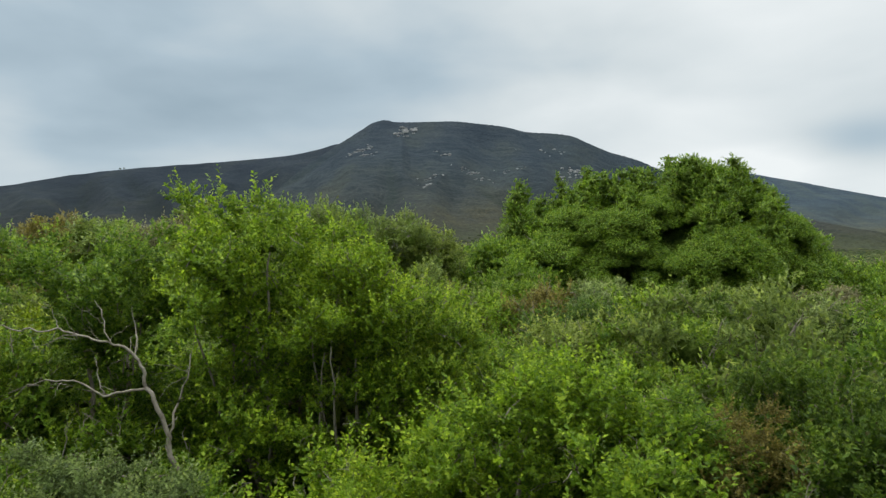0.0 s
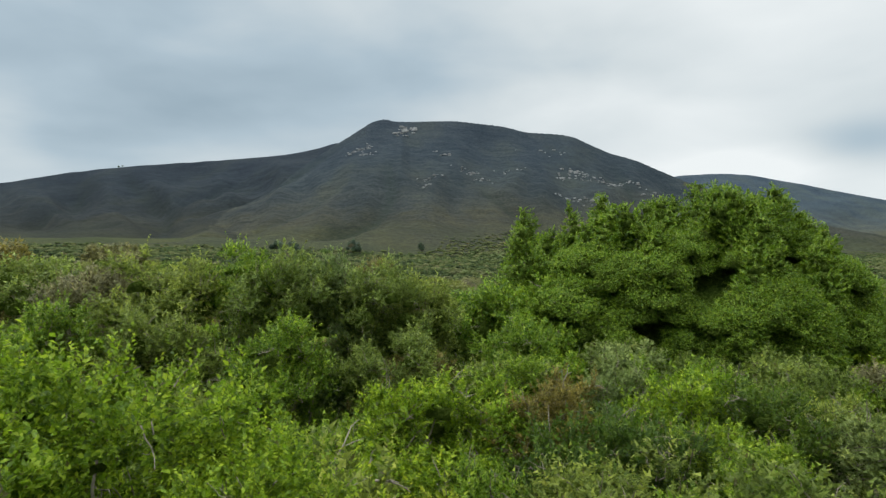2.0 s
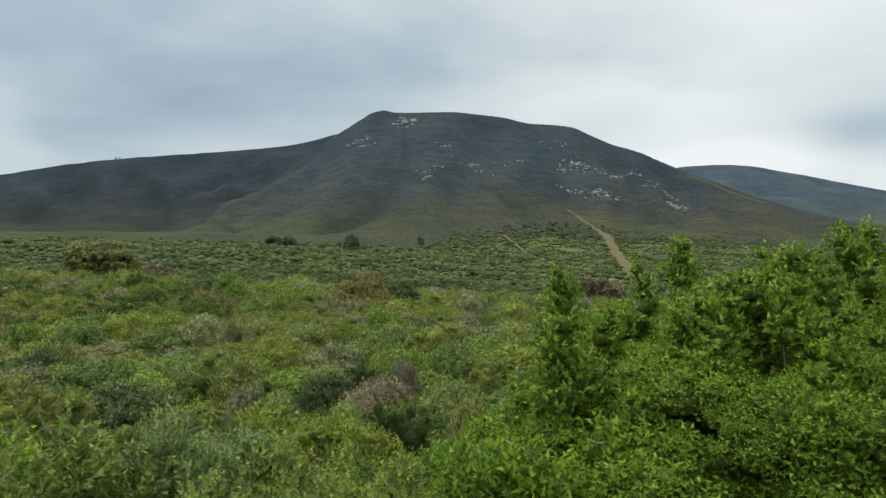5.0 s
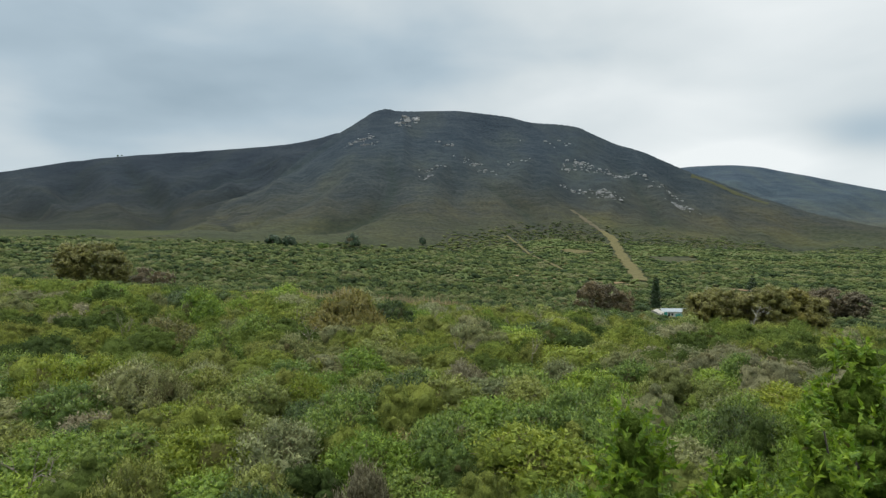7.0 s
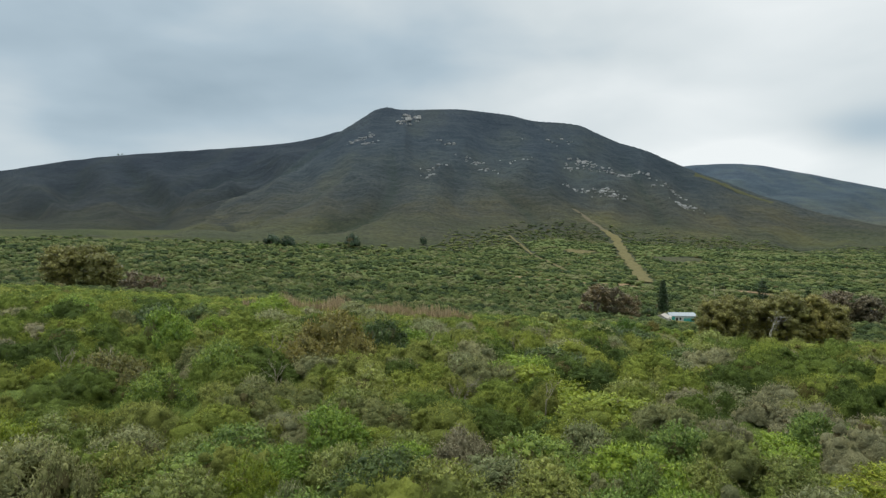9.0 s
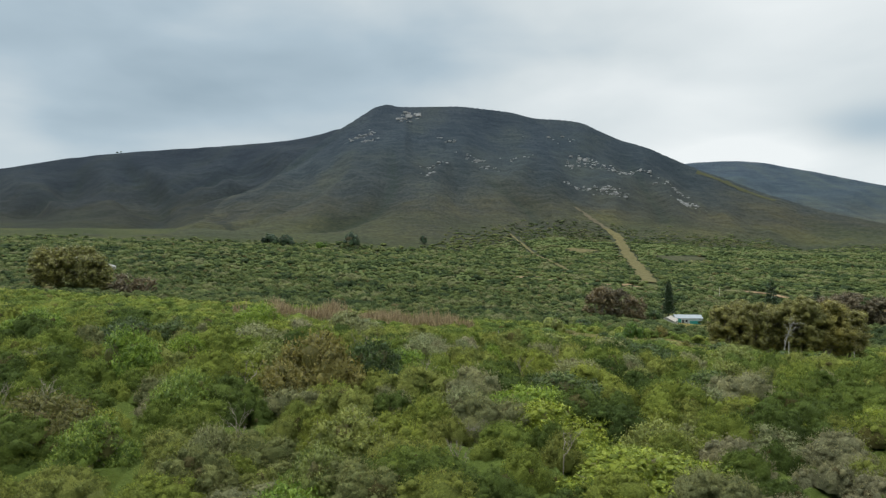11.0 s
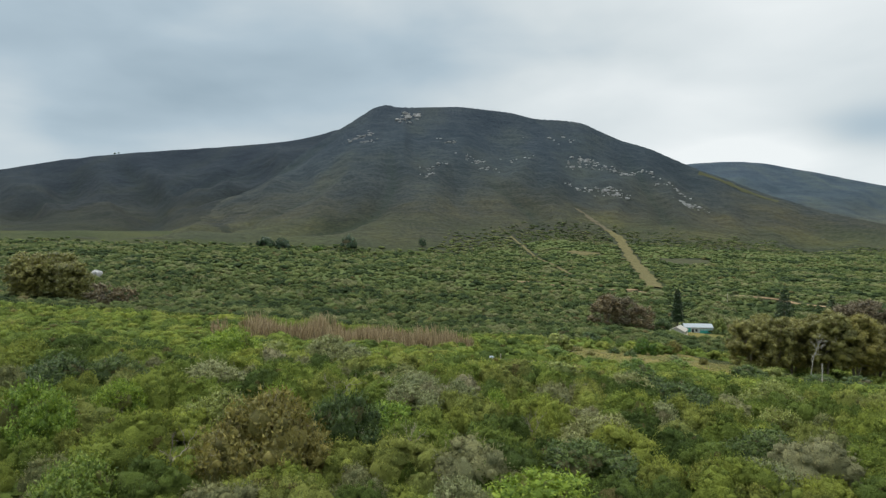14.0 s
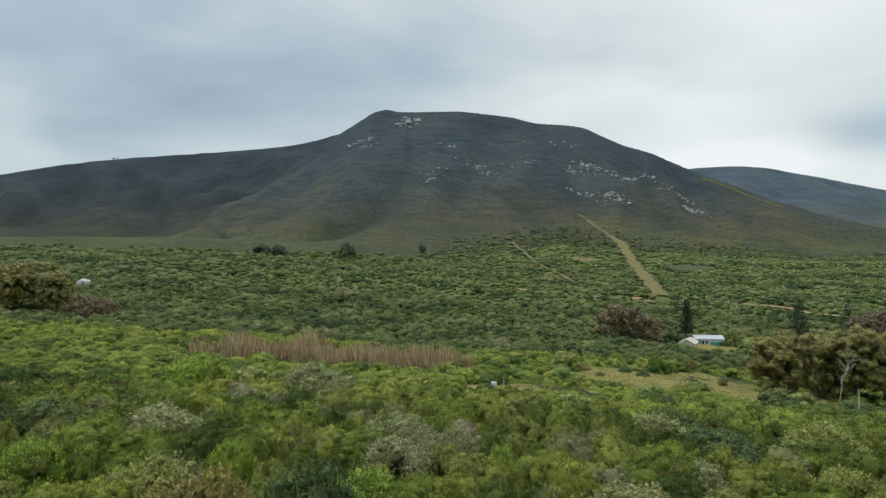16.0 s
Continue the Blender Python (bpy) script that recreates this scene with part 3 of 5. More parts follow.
def twigs(rng, c, r, count, thick):
    """Bare fine branches that show through the leaves and past the crown."""
    out = []
    for k in rng.randint(0, len(c), count):
        way = unit(rng.normal(size=3) + unit(c[k]) * 0.8 + [0, 0, 0.25])
        a, b = c[k] - way * r[k] * 0.3, c[k] + way * r[k] * rng.uniform(1.0, 1.45)
        out.append(limb(rng, a, b, thick, thick * 0.3, 0.3, 5, 3))
        mid = a + (b - a) * rng.uniform(0.4, 0.7)
        out.append(limb(rng, mid, mid + unit(way + rng.normal(size=3) * 0.6) * r[k] * rng.uniform(0.4, 0.8), thick * 0.5, thick * 0.2, 0.3, 4, 3))
    return joined(out)


# ---- land ----
def build_land():
    ring = np.concatenate([np.linspace(0, 140, 56)[:-1], 140 * (4900 / 140) ** np.linspace(0, 1, 90)])
    turn = np.radians(np.linspace(0, 360, 193))
    xs = ring[:, None] * np.sin(turn)
    ys = 60 + ring[:, None] * np.cos(turn)
    ob = new("ground", sheet_mesh("ground", xs, ys, ground(xs, ys)))
    ob.data.materials.append(SOIL)
    tagged(ob, "rolling scrubland soil with low green undergrowth", "ground", kind="structure")

    def face(name, rows, foot, power, rough, mat, label, nk, ns):
        a = np.array(rows, float)
        k = np.linspace(a[0, 0] + 1e-4, a[-1, 0] - 1e-4, nk)
        s = np.concatenate([np.linspace(0.0, 1, ns) ** 0.9, np.linspace(1.02, 1.5, 14)])
        yc = smooth_interp(k, a[:, 0], a[:, 1])
        ahead = foot + s[:, None] * (yc - foot)[None]
        xs, ys = EYE[0] + k[None] * ahead, EYE[1] + ahead
        zs = slope_height(xs, ys, rows, foot, power, rough) + 0.12 - 3.0 * (s[:, None] <= 0)
        o = new(name, sheet_mesh(name, xs, ys, zs, tone=ravine_depth(xs, ys)[1].ravel()))
        o.data.materials.append(mat)
        tagged(o, label, "mountain", kind="structure")

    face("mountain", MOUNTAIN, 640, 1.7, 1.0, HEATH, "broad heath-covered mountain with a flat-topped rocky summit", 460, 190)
    face("mountain_ridge", RIDGE, 760, 1.5, 1.4, HEATH_SHADED, "long dark heath-covered ridge running off the mountain", 170, 80)
    face("far_hill", FAR_HILL, 1300, 1.3, 1.0, HEATH_HAZY, "distant bluish rounded hill behind the mountain", 90, 40)


build_land()


# ---- shrubs ----
SCRUB_LEAVES = {k: leaf_material("scrub_" + k, *c, glow=0.3, gloss=0.5) for k, c in {
    "bright": ((0.0901, 0.156, 0.0163), (0.163, 0.248, 0.0265), (0.265, 0.359, 0.0459)), "green": ((0.071, 0.122, 0.0216), (0.136, 0.207, 0.036), (0.234, 0.313, 0.06)),
    "olive": ((0.106, 0.133, 0.0288), (0.192, 0.224, 0.0504), (0.305, 0.333, 0.084)), "grey": ((0.106, 0.125, 0.048), (0.199, 0.218, 0.0888), (0.305, 0.32, 0.144)),
    "dark": ((0.0312, 0.0571, 0.0144), (0.0639, 0.102, 0.024), (0.121, 0.17, 0.0408)), "yellow": ((0.119, 0.163, 0.0134), (0.205, 0.256, 0.023), (0.318, 0.359, 0.0403)),
    "rust": ((0.088, 0.087, 0.024), (0.163, 0.152, 0.0384), (0.248, 0.218, 0.06)), "dry": ((0.121, 0.109, 0.0576), (0.213, 0.19, 0.106), (0.327, 0.292, 0.174))}.items()}
LEAVES = {"bright": LEAF_BRIGHT, "green": LEAF_GREEN, "olive": LEAF_OLIVE, "grey": LEAF_GREY, "dark": LEAF_DARK, "yellow": LEAF_YELLOW, "rust": LEAF_RUST, "dry": LEAF_DRY}
SHRUB_LABELS = {
    "bright": "fresh bright green leafy coastal shrub among dense thicket",
    "green": "mid green rounded coastal shrub in dense thicket",
    "olive": "dull olive green shrub with fine leaves",
    "grey": "silvery grey-green fine-leaved shrub in the thicket",
    "dark": "dark green dense evergreen shrub",
    "yellow": "yellow-green mounded shrub with fresh shoots",
    "rust": "rusty brown and green flowering shrub",
    "dry": "dry greyish brown twiggy shrub, nearly leafless",
}
MODELS = {}


def shrub_model(tier, kind, tall):
    """Meshes of one shrub form, 2 m in radius: its crown and its stems."""
    kind = kind % 2 if tier == 0 else kind
    if (tier, kind, tall) in MODELS:
        return MODELS[tier, kind, tall]
    rng = np.random.RandomState(100 * tier + kind + int(tall * 10))
    length, width, cover, count, bough, per, small = SHRUB_TIERS[tier]
    rz = min(1.75, 0.55 * tall)
    c, r = lobed(rng, count, 1.45, rz * 0.8, tall - rz - 0.3, bough, rng.uniform(0.85, 1.15))
    r = np.clip(r, bough * 0.7, bough * 1.25)
    under = max(int(count * 0.4 * (tall - 1.5)), 3)
    c2, r2 = lobed(rng, under, 1.3, 0.8, 0.5, bough)
    c2[:, 2] = rng.uniform(0.4, max(tall - 1.9, 0.7), under)
    c, r = np.concatenate([c, c2]), np.concatenate([r, r2])
    p, q = clumps(rng, c, r, per, small)
    p[:, 2] += rng.uniform(-0.1, 0.28, len(p)) * (p[:, 2] > tall * 0.5)
    soft = []
    v, f = leaves(rng, p, q, length, width, cover, up=0.9, tri=tier > 0, sprig=(12, 10, 6)[tier], low=(-0.9, 0.2), deep=(0.3, 0.35, 0.6)[tier], soft=soft)
    # leaves turn paler with height in the crown
    paleness = np.clip(0.55 * (v[:, 2] - tall * 0.45) / tall + rng.uniform(-0.1, 0.1, len(v)), 0, 0.4)
    # young shoots standing out of the crown: leaves up both sides of a thin stem
    n, m, corners = len(q) * (4, 2, 1)[tier], (14, 10, 7)[tier], 3 if tier else 4
    k = rng.randint(0, len(q), n)
    way = unit(rng.normal(size=(n, 3)) * 0.55 + unit(p[k] - [0, 0, tall * 0.4]) * 0.8 + [0, 0, 0.75])
    foot = p[k] + way * q[k, None] * 0.6
    run = np.tile(np.linspace(0, 1, m), n)[:, None] * np.repeat(rng.uniform(0.25, 0.6, n), m)[:, None]
    way, foot = np.repeat(way, m, 0), np.repeat(foot, m, 0)
    side = unit(np.cross(way, rng.normal(size=way.shape)) + 1e-6)
    tip = unit(way * 0.7 + side)
    s = foot + way * run + side * length * 0.45
    face = unit(np.cross(tip, np.cross(way, tip)) + 0.4 * rng.normal(size=s.shape))
    face = face * np.sign(face[:, 2:] + 1e-6)
    v2, f2 = cards(s, face, rng, length, width, 1.2, tier > 0, tip)
    soft.append(np.repeat(unit(face + [0, 0, 0.3]), corners, 0))
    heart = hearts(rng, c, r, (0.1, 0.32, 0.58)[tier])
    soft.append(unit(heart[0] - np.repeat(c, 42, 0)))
    paleness = np.concatenate([paleness, np.repeat(rng.uniform(0.3, 1.0, n), m * corners), np.zeros(len(heart[0]))])
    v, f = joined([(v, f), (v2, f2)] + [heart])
    crown = mesh_of("crown", v, f, True, paleness, inner=len(heart[1]), normals=np.concatenate(soft))
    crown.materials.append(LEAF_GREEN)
    crown.materials.append(SHADED_TWIGS)
    bare = mesh_of("brushwood", *twigs(rng, p, q * 1.2, (90, 80, 26)[tier], (0.013, 0.017, 0.021)[tier]), smooth=True)
    bare.materials.append(BARK_GREY)
    wood = mesh_of("trunk", *stems(rng, c, 7 if tier < 1 else 4, -0.4, 0.06, 5 if tier < 1 else 3), smooth=True)
    wood.materials.append(BARK_GREY)
    MODELS[tier, kind, tall] = crown, wood, bare
    return crown, wood, bare


# leaf length, leaf width, cover, boughs, bough radius, clumps on a bough, clump radius
SHRUB_TIERS = {0: (0.075, 0.043, 0.85, 15, 0.66, 5, 0.32), 1: (0.1, 0.058, 0.8, 13, 0.7, 5, 0.34), 2: (0.135, 0.08, 0.9, 11, 0.76, 5, 0.4)}


def plant(x, y, top, radius, leaf, tier, kind, turn, name="shrub", label=""):
    """A shrub whose crown reaches the height top over the ground."""
    z = float(ground(x, y))
    want = max(top - z, 0.8) / (radius / 2)
    tall = min((2.3, 3.2, 4.6, 6.4), key=lambda q: abs(math.log(want / q)))
    crown, wood, bare = shrub_model(tier, kind, tall)
    ob = thing(name, label or SHRUB_LABELS[leaf], "shrub", pose(x, y, z, 0, 0, turn) @ Matrix.Diagonal((radius / 2, radius / 2, radius / 2 * want / tall, 1)), "thicket shrubs")
    c = part("crown", crown, None, ob)
    c.material_slots[0].link = "OBJECT"
    c.material_slots[0].material = LEAVES[leaf]
    part("trunk", wood, None, ob, "bare grey branching stems")
    tagged(part("brushwood", bare, None, ob), "fine bare grey twigs", kind="stuff")
    return ob


# place, crown top, radius, leaf, form
NAMED_SHRUBS = [
    (-4.6, 14.3, 7.6, 2.0, "bright"), (-2.9, 13.6, 6.5, 1.7, "bright"), (-7.6, 14.6, 7.0, 1.9, "green"), (-1.5, 14.4, 5.7, 1.8, "green"), (-9.6, 12.6, 6.2, 1.7, "bright"), (-4.4, 8.5, 4.5, 1.0, "grey"), (-2.2, 9.1, 4.1, 1.2, "bright"), (0.0, 10.4, 5.0, 1.9, "bright"),
    (1.6, 11.2, 4.3, 1.6, "green"), (2.4, 10.8, 4.2, 1.1, "rust"), (4.3, 11.6, 4.7, 1.8, "dark"), (-10.4, 28.9, 8.4, 2.5, "olive"), (-13.6, 30.7, 8.2, 2.5, "dry"), (-6.4, 29.5, 8.6, 2.2, "olive"), (-3.2, 29.9, 8.1, 1.9, "olive"), (-8.4, 30.4, 8.7, 2.0, "green"), (-4.8, 31.0, 8.4, 1.9, "grey"), (-1.5, 31.2, 7.6, 1.8, "olive"), (0.8, 34.0, 6.9, 2.3, "green"), (3.0, 33.2, 7.5, 2.4, "green"),
    (-8.0, 23.9, 5.5, 2.1, "olive"), (-9.6, 26.6, 6.7, 2.0, "olive"), (-5.6, 26.2, 6.5, 2.0, "green"), (-2.3, 27.0, 6.0, 1.9, "olive"), (1.2, 26.4, 5.2, 1.8, "green"), (-13.2, 27.6, 6.9, 2.1, "green"), (-4.1, 22.3, 4.7, 1.9, "green"), (-0.7, 27.2, 4.0, 1.8, "green"), (1.8, 29.5, 6.2, 2.0, "green"), (3.6, 22.4, 4.0, 1.9, "olive"), (8.7, 25.9, 4.2, 2.1, "dark"), (-0.0, 20.3, 3.9, 1.8, "green"),
    (18.8, 37.1, 7.2, 2.0, "green"), (-18.8, 34.7, 8.5, 2.5, "olive"), (-22.0, 31.5, 8.0, 2.3, "green"), (-26.0, 42.7, 8.9, 3.0, "rust"),
]


# place, crown top, radius, leaf
NAMED_BUSHES = [
    (-10.6, 52.4, 5.6, 1.8, "olive"), (-2.4, 52.9, 5.5, 1.2, "dry"), (8.7, 55.5, 5.3, 1.6, "green"), (12.7, 55.6, 5.3, 1.4, "green"), (15.5, 55.8, 5.2, 1.4, "bright"), (4.1, 57, 5.5, 3.6, "yellow"),
    (-6.7, 57.4, 5.6, 2.7, "grey"), (-5.2, 64.6, 5.6, 1.2, "grey"), (-15.6, 67, 6, 1.5, "grey"), (-7.8, 67.1, 5.7, 1.7, "yellow"), (-18.5, 68.1, 6.1, 3.1, "grey"), (-24, 69.1, 6.3, 2.1, "yellow"),
    (23.7, 69.1, 4.7, 2.1, "bright"), (18.1, 69.9, 4.9, 2.2, "olive"), (5.8, 71.4, 5.3, 3.2, "green"), (1.8, 71.5, 5.7, 1.9, "dry"), (19.5, 73.8, 4.7, 2.8, "bright"), (-5.2, 81.3, 5.5, 2.3, "olive"),
    (12.7, 83, 4.8, 4.9, "yellow"), (-12.9, 84.4, 5.8, 1.9, "grey"), (-19.6, 84.7, 6.2, 2.5, "green"), (-25.9, 88.9, 6.5, 4, "rust"), (-4.9, 89.8, 5.3, 3.3, "olive"), (16.4, 91.4, 4.1, 3, "olive"),
    (24.5, 91.7, 3.6, 3, "grey"), (9.4, 94.7, 4.4, 4.5, "yellow"), (3, 98.6, 4.6, 2.7, "grey"), (-20, 98.6, 6, 3.1, "green"), (38.4, 100.6, 2.5, 2.8, "yellow"), (8.6, 100.8, 4.3, 4.4, "bright"),
    (25, 106.2, 3.2, 3.6, "grey"), (-11.5, 107.5, 8, 4.8, "rust"), (12.9, 108.3, 3.9, 4.3, "dark"), (-31, 111, 7.7, 3.6, "bright"), (-6.3, 113.5, 6.4, 3.4, "dark"), (29.9, 115.7, 2.7, 4.2, "dark"),
    (-3, 117.2, 4.6, 3.6, "bright"), (16.2, 117.6, 3.5, 4.1, "grey"), (-18.7, 118, 5.4, 3.7, "olive"), (-29, 120.6, 5.9, 2.6, "bright"), (-14.5, 123.1, 5, 2, "bright"), (24.5, 124.3, 2.8, 2.8, "grey"),
    (7.4, 125.8, 3.7, 1.9, "bright"), (36.3, 126, 2, 3.4, "olive"), (-1.7, 126.4, 4.2, 3.6, "grey"), (-40.9, 130.4, 6.4, 4.9, "dark"), (3.6, 130.5, 3.8, 2.6, "grey"), (-25, 132.4, 5.5, 4.9, "grey"),
    (-36.4, 132.6, 6.1, 4.3, "dark"), (-1.8, 133.2, 4.1, 4.4, "grey"), (-56.2, 134.5, 7.2, 4.3, "bright"), (29.7, 135.4, 2.3, 4.9, "dark"), (26.1, 141.4, 2.3, 3.7, "grey"), (44.8, 142.5, 1.2, 4.4, "olive"),
    (28.7, 145.8, 2, 3.8, "dark"), (-15.8, 160.2, 4.3, 4.9, "grey"), (-33.2, 163.1, 5.2, 4.9, "bright"),
]


def milkwood():
    """The great round thicket tree: leafy spires on top, umbrella-like layers of leaves over dark hollows below."""
    rng = np.random.RandomState(7)
    cx, cy = 10.4, 38.2
    base = float(ground(cx, cy))
    ob = thing("tree", "great rounded milkwood tree with dense glossy green crown", "tree", pose(cx, cy, base))

    def roof(x, y):
        """Height of the crown over its plan."""
        rho = np.sqrt((x / 9.6) ** 2 + (y / 7.0) ** 2)
        ridge = np.interp(x, [-9.6, -7, -2.4, 2.6, 6.0, 9.6], [5.0, 6.9, 8.0, 8.8, 8.8, 7.2])
        return ridge * (1 - 0.6 * np.clip(rho, 0, 1) ** 4.5)

    forms = [mound_form(rng, 10, 5, 3800, 0.07, 0.042, 2) for _ in range(5)]
    leafy, soft, inner, soft_inner, tips = [], [], [], [], []
    # layered caps over the sides and front, then over the top
    turn = np.r_[rng.uniform(0, 2 * np.pi, 152), rng.uniform(1.05 * np.pi, 1.95 * np.pi, 48)]
    rho = np.r_[rng.uniform(0.88, 1.0, 74), np.sqrt(rng.rand(78)) * 0.9, rng.uniform(0.62, 0.97, 48)]
    for k in range(200):
        px, py = 9.4 * rho[k] * math.cos(turn[k]), 6.9 * rho[k] * math.sin(turn[k])
        top = float(roof(px, py))
        pz = top * rng.uniform(0.25, 1.1) if k < 74 else top - rng.uniform(0.1, 1.7) if k < 152 else top * rng.uniform(0.45, 0.95)
        if px < 0:
            px -= 1.7 * max(1 - pz / 8, 0)
        r = rng.uniform(0.9, 1.7)
        lean = Matrix.Rotation(0.55 * rho[k] ** 2, 4, Vector((-math.sin(turn[k]), math.cos(turn[k]), 0))) @ Matrix.Rotation(rng.uniform(0, 6.28), 4, "Z")
        m = np.array(lean.to_3x3())
        lv, lf, ls, hv, hf, hs, _ = forms[k % 5]
        at, flat = np.array([px, py, pz - 0.7 * r]), np.array([1.0, 1.0, 0.88]) * r
        leafy.append(((lv * flat) @ m.T + at, lf))
        soft.append(unit((ls / flat) @ m.T))
        inner.append(((hv * flat * 0.92) @ m.T + at, hf))
        soft_inner.append(unit((hs / flat) @ m.T))
        tips.append(at)
    # solid core added against see-through, in the shade-darkened twig colour
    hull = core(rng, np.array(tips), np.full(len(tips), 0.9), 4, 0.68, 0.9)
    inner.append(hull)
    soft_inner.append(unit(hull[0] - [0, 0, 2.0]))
    # upright leafy shoots that make the ragged top
    p, q = [], []
    spires = [(-6.8, 2.2, 8.7), (-2.4, 3.2, 9.6), (2.1, 1.2, 10.1), (3.3, 2.2, 10.0), (-7.6, -2.0, 7.6), (-4.6, 0.6, 8.9)]
    for _ in range(84):
        a, d = rng.uniform(0, 2 * np.pi), np.sqrt(rng.rand()) * 0.93
        px, py = 9.4 * d * math.cos(a), 6.6 * d * math.sin(a)
        spires.append((px, py, float(roof(px, py)) + rng.uniform(0.0, 1.0)))
    for px, py, pz in spires:
        n, wide = rng.randint(4, 8), rng.uniform(0.45, 0.72)
        for j in range(n):
            p.append((px + rng.normal() * 0.14, py + rng.normal() * 0.14, pz - 0.36 * j))
            q.append(wide * (0.55 + 0.16 * j))
    p, q = np.array(p), np.array(q)
    lv, lf = leaves(rng, p, q, 0.15, 0.085, 0.8, up=0.9, tri=True, squash=0.9, sprig=8, low=(-0.7, 0.2), deep=0.7, soft=soft)
    leafy.append((lv, lf))
    hv, hf = hearts(rng, p, q, 0.7, 0.9, 1)
    inner.append((hv, hf))
    soft_inner.append(unit(hv - np.repeat(p, 12, 0)))
    verts, tris = joined(leafy + inner)
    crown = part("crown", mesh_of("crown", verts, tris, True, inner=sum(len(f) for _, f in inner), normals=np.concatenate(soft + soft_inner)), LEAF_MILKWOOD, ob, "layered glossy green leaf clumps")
    crown.data.materials.append(SHADED_TWIGS)
    limbs = [limb(rng, (rng.normal() * 0.8, rng.normal() * 0.6, -0.3), tips[k], 0.2, 0.05) for k in rng.choice(len(tips), 46, replace=False)]
    limbs += [limb(rng, (px, py, pz - 3.0), (px, py, pz + 0.1), 0.05, 0.012) for px, py, pz in spires[:20]]
    part("trunk", mesh_of("trunk", *joined(limbs), smooth=True), BARK_DARK, ob, "dark crooked trunks and limbs")
    # the slim leafy tree that stands just beside it
    small = thing("tree", "slim upright leafy tree beside the great milkwood", "tree", pose(19.6, 38.6, float(ground(19.6, 38.6))))
    p = np.array([(rng.normal() * 0.35, rng.normal() * 0.35, z) for z in np.linspace(1.6, 5.9, 16)])
    q = rng.uniform(0.4, 0.75, 16) * np.linspace(1.2, 0.8, 16)
    soft = []
    lv, lf = leaves(rng, p, q, 0.13, 0.075, 1.0, up=0.8, tri=True, squash=1.0, sprig=8, low=(-0.9, 0.1), deep=0.6, soft=soft)
    hv, hf = hearts(rng, p, q, 0.7, 1.0, 1)
    part("crown", mesh_of("crown", *joined([(lv, lf), (hv, hf)]), True, normals=np.concatenate(soft + [unit(hv - np.repeat(p, 12, 0))])), LEAF_MILKWOOD, small)
    part("trunk", mesh_of("trunk", *limb(rng, (0, 0, -0.3), (0.1, 0, 5.4), 0.1, 0.02), smooth=True), BARK_DARK, small)


def dead_tree(x, y, tall, seed, label="leafless dead tree with pale forked branches", bark=BARK_GREY, thick=0.01):
    rng = np.random.RandomState(seed)
    ob = thing("dead_tree", label, "tree", pose(x, y, float(ground(x, y)), 0, 0, rng.uniform(0, 360)), "dead trees")
    out = []

    def grow(p, way, span, r, depth):
        q = p + way * span
        out.append(limb(rng, p, q, r, r * 0.6, 0.25, 6, 5))
        if depth:
            for _ in range(3):
                grow(p + (q - p) * rng.uniform(0.55, 1), unit(way + rng.normal(size=3) * 0.55 + [0, 0, 0.1]), span * rng.uniform(0.45, 0.7), r * 0.55, depth - 1)

    grow(np.array([0, 0, -0.3]), unit(np.array([0.12, 0.05, 1.0])), tall * 0.5, tall * thick, 3)
    part("trunk", mesh_of("trunk", *joined(out), smooth=True), bark, ob)


def clear_at(x, y):
    """Where no scrub grows: the clearing, the yards, tracks and the great tree."""
    x, y = np.asarray(x, float), np.asarray(y, float)
    out = ((x - 10.4) / 9.0) ** 2 + ((y - 38.2) / 6.6) ** 2 < 1
    for cx, cy, rx, ry in CLEARINGS:
        wob = 1 + 0.22 * np.sin(x * 0.31 + y * 0.17) + 0.15 * np.sin(x * 0.12 - y * 0.4)
        out |= ((x - cx) / rx) ** 2 + ((y - cy) / ry) ** 2 < wob
    for line, half in ((TRAIL, 8.5), (ROAD, 7.0), (PATH_LOW, 4.5), (SCAR, 4.5)):
        a = np.array(line, float)
        for p, q in zip(a[:-1], a[1:]):
            d = q - p
            s = np.clip(((x - p[0]) * d[0] + (y - p[1]) * d[1]) / (d @ d), 0, 1)
            out |= np.hypot(x - p[0] - s * d[0], y - p[1] - s * d[1]) < half
    return out


CLEARINGS = [(62, 217, 36, 30), (18, 184, 15, 7), (112, 337, 17, 19), (102, 322, 8, 13), (-24, 214, 34, 17), (98, 205, 24, 12), (129, 490, 9, 7), (61, 518, 12, 6), (157, 760, 18, 11), (263, 737, 27, 17)]
PATH_LOW = [(86, 860), (97, 760), (104, 657), (107, 579)]
SCAR = [(54, 520), (72, 507), (97, 493), (122, 488), (146, 482)]
TRAIL = [(154, 510), (175, 596), (193, 672), (207, 748), (219, 814), (233, 894), (232, 936), (228, 984), (227, 1052), (215, 1082)]
ROAD = [(205, 496), (219, 489), (227, 476), (231, 465), (241, 457), (247, 450), (256, 432), (290, 400)]


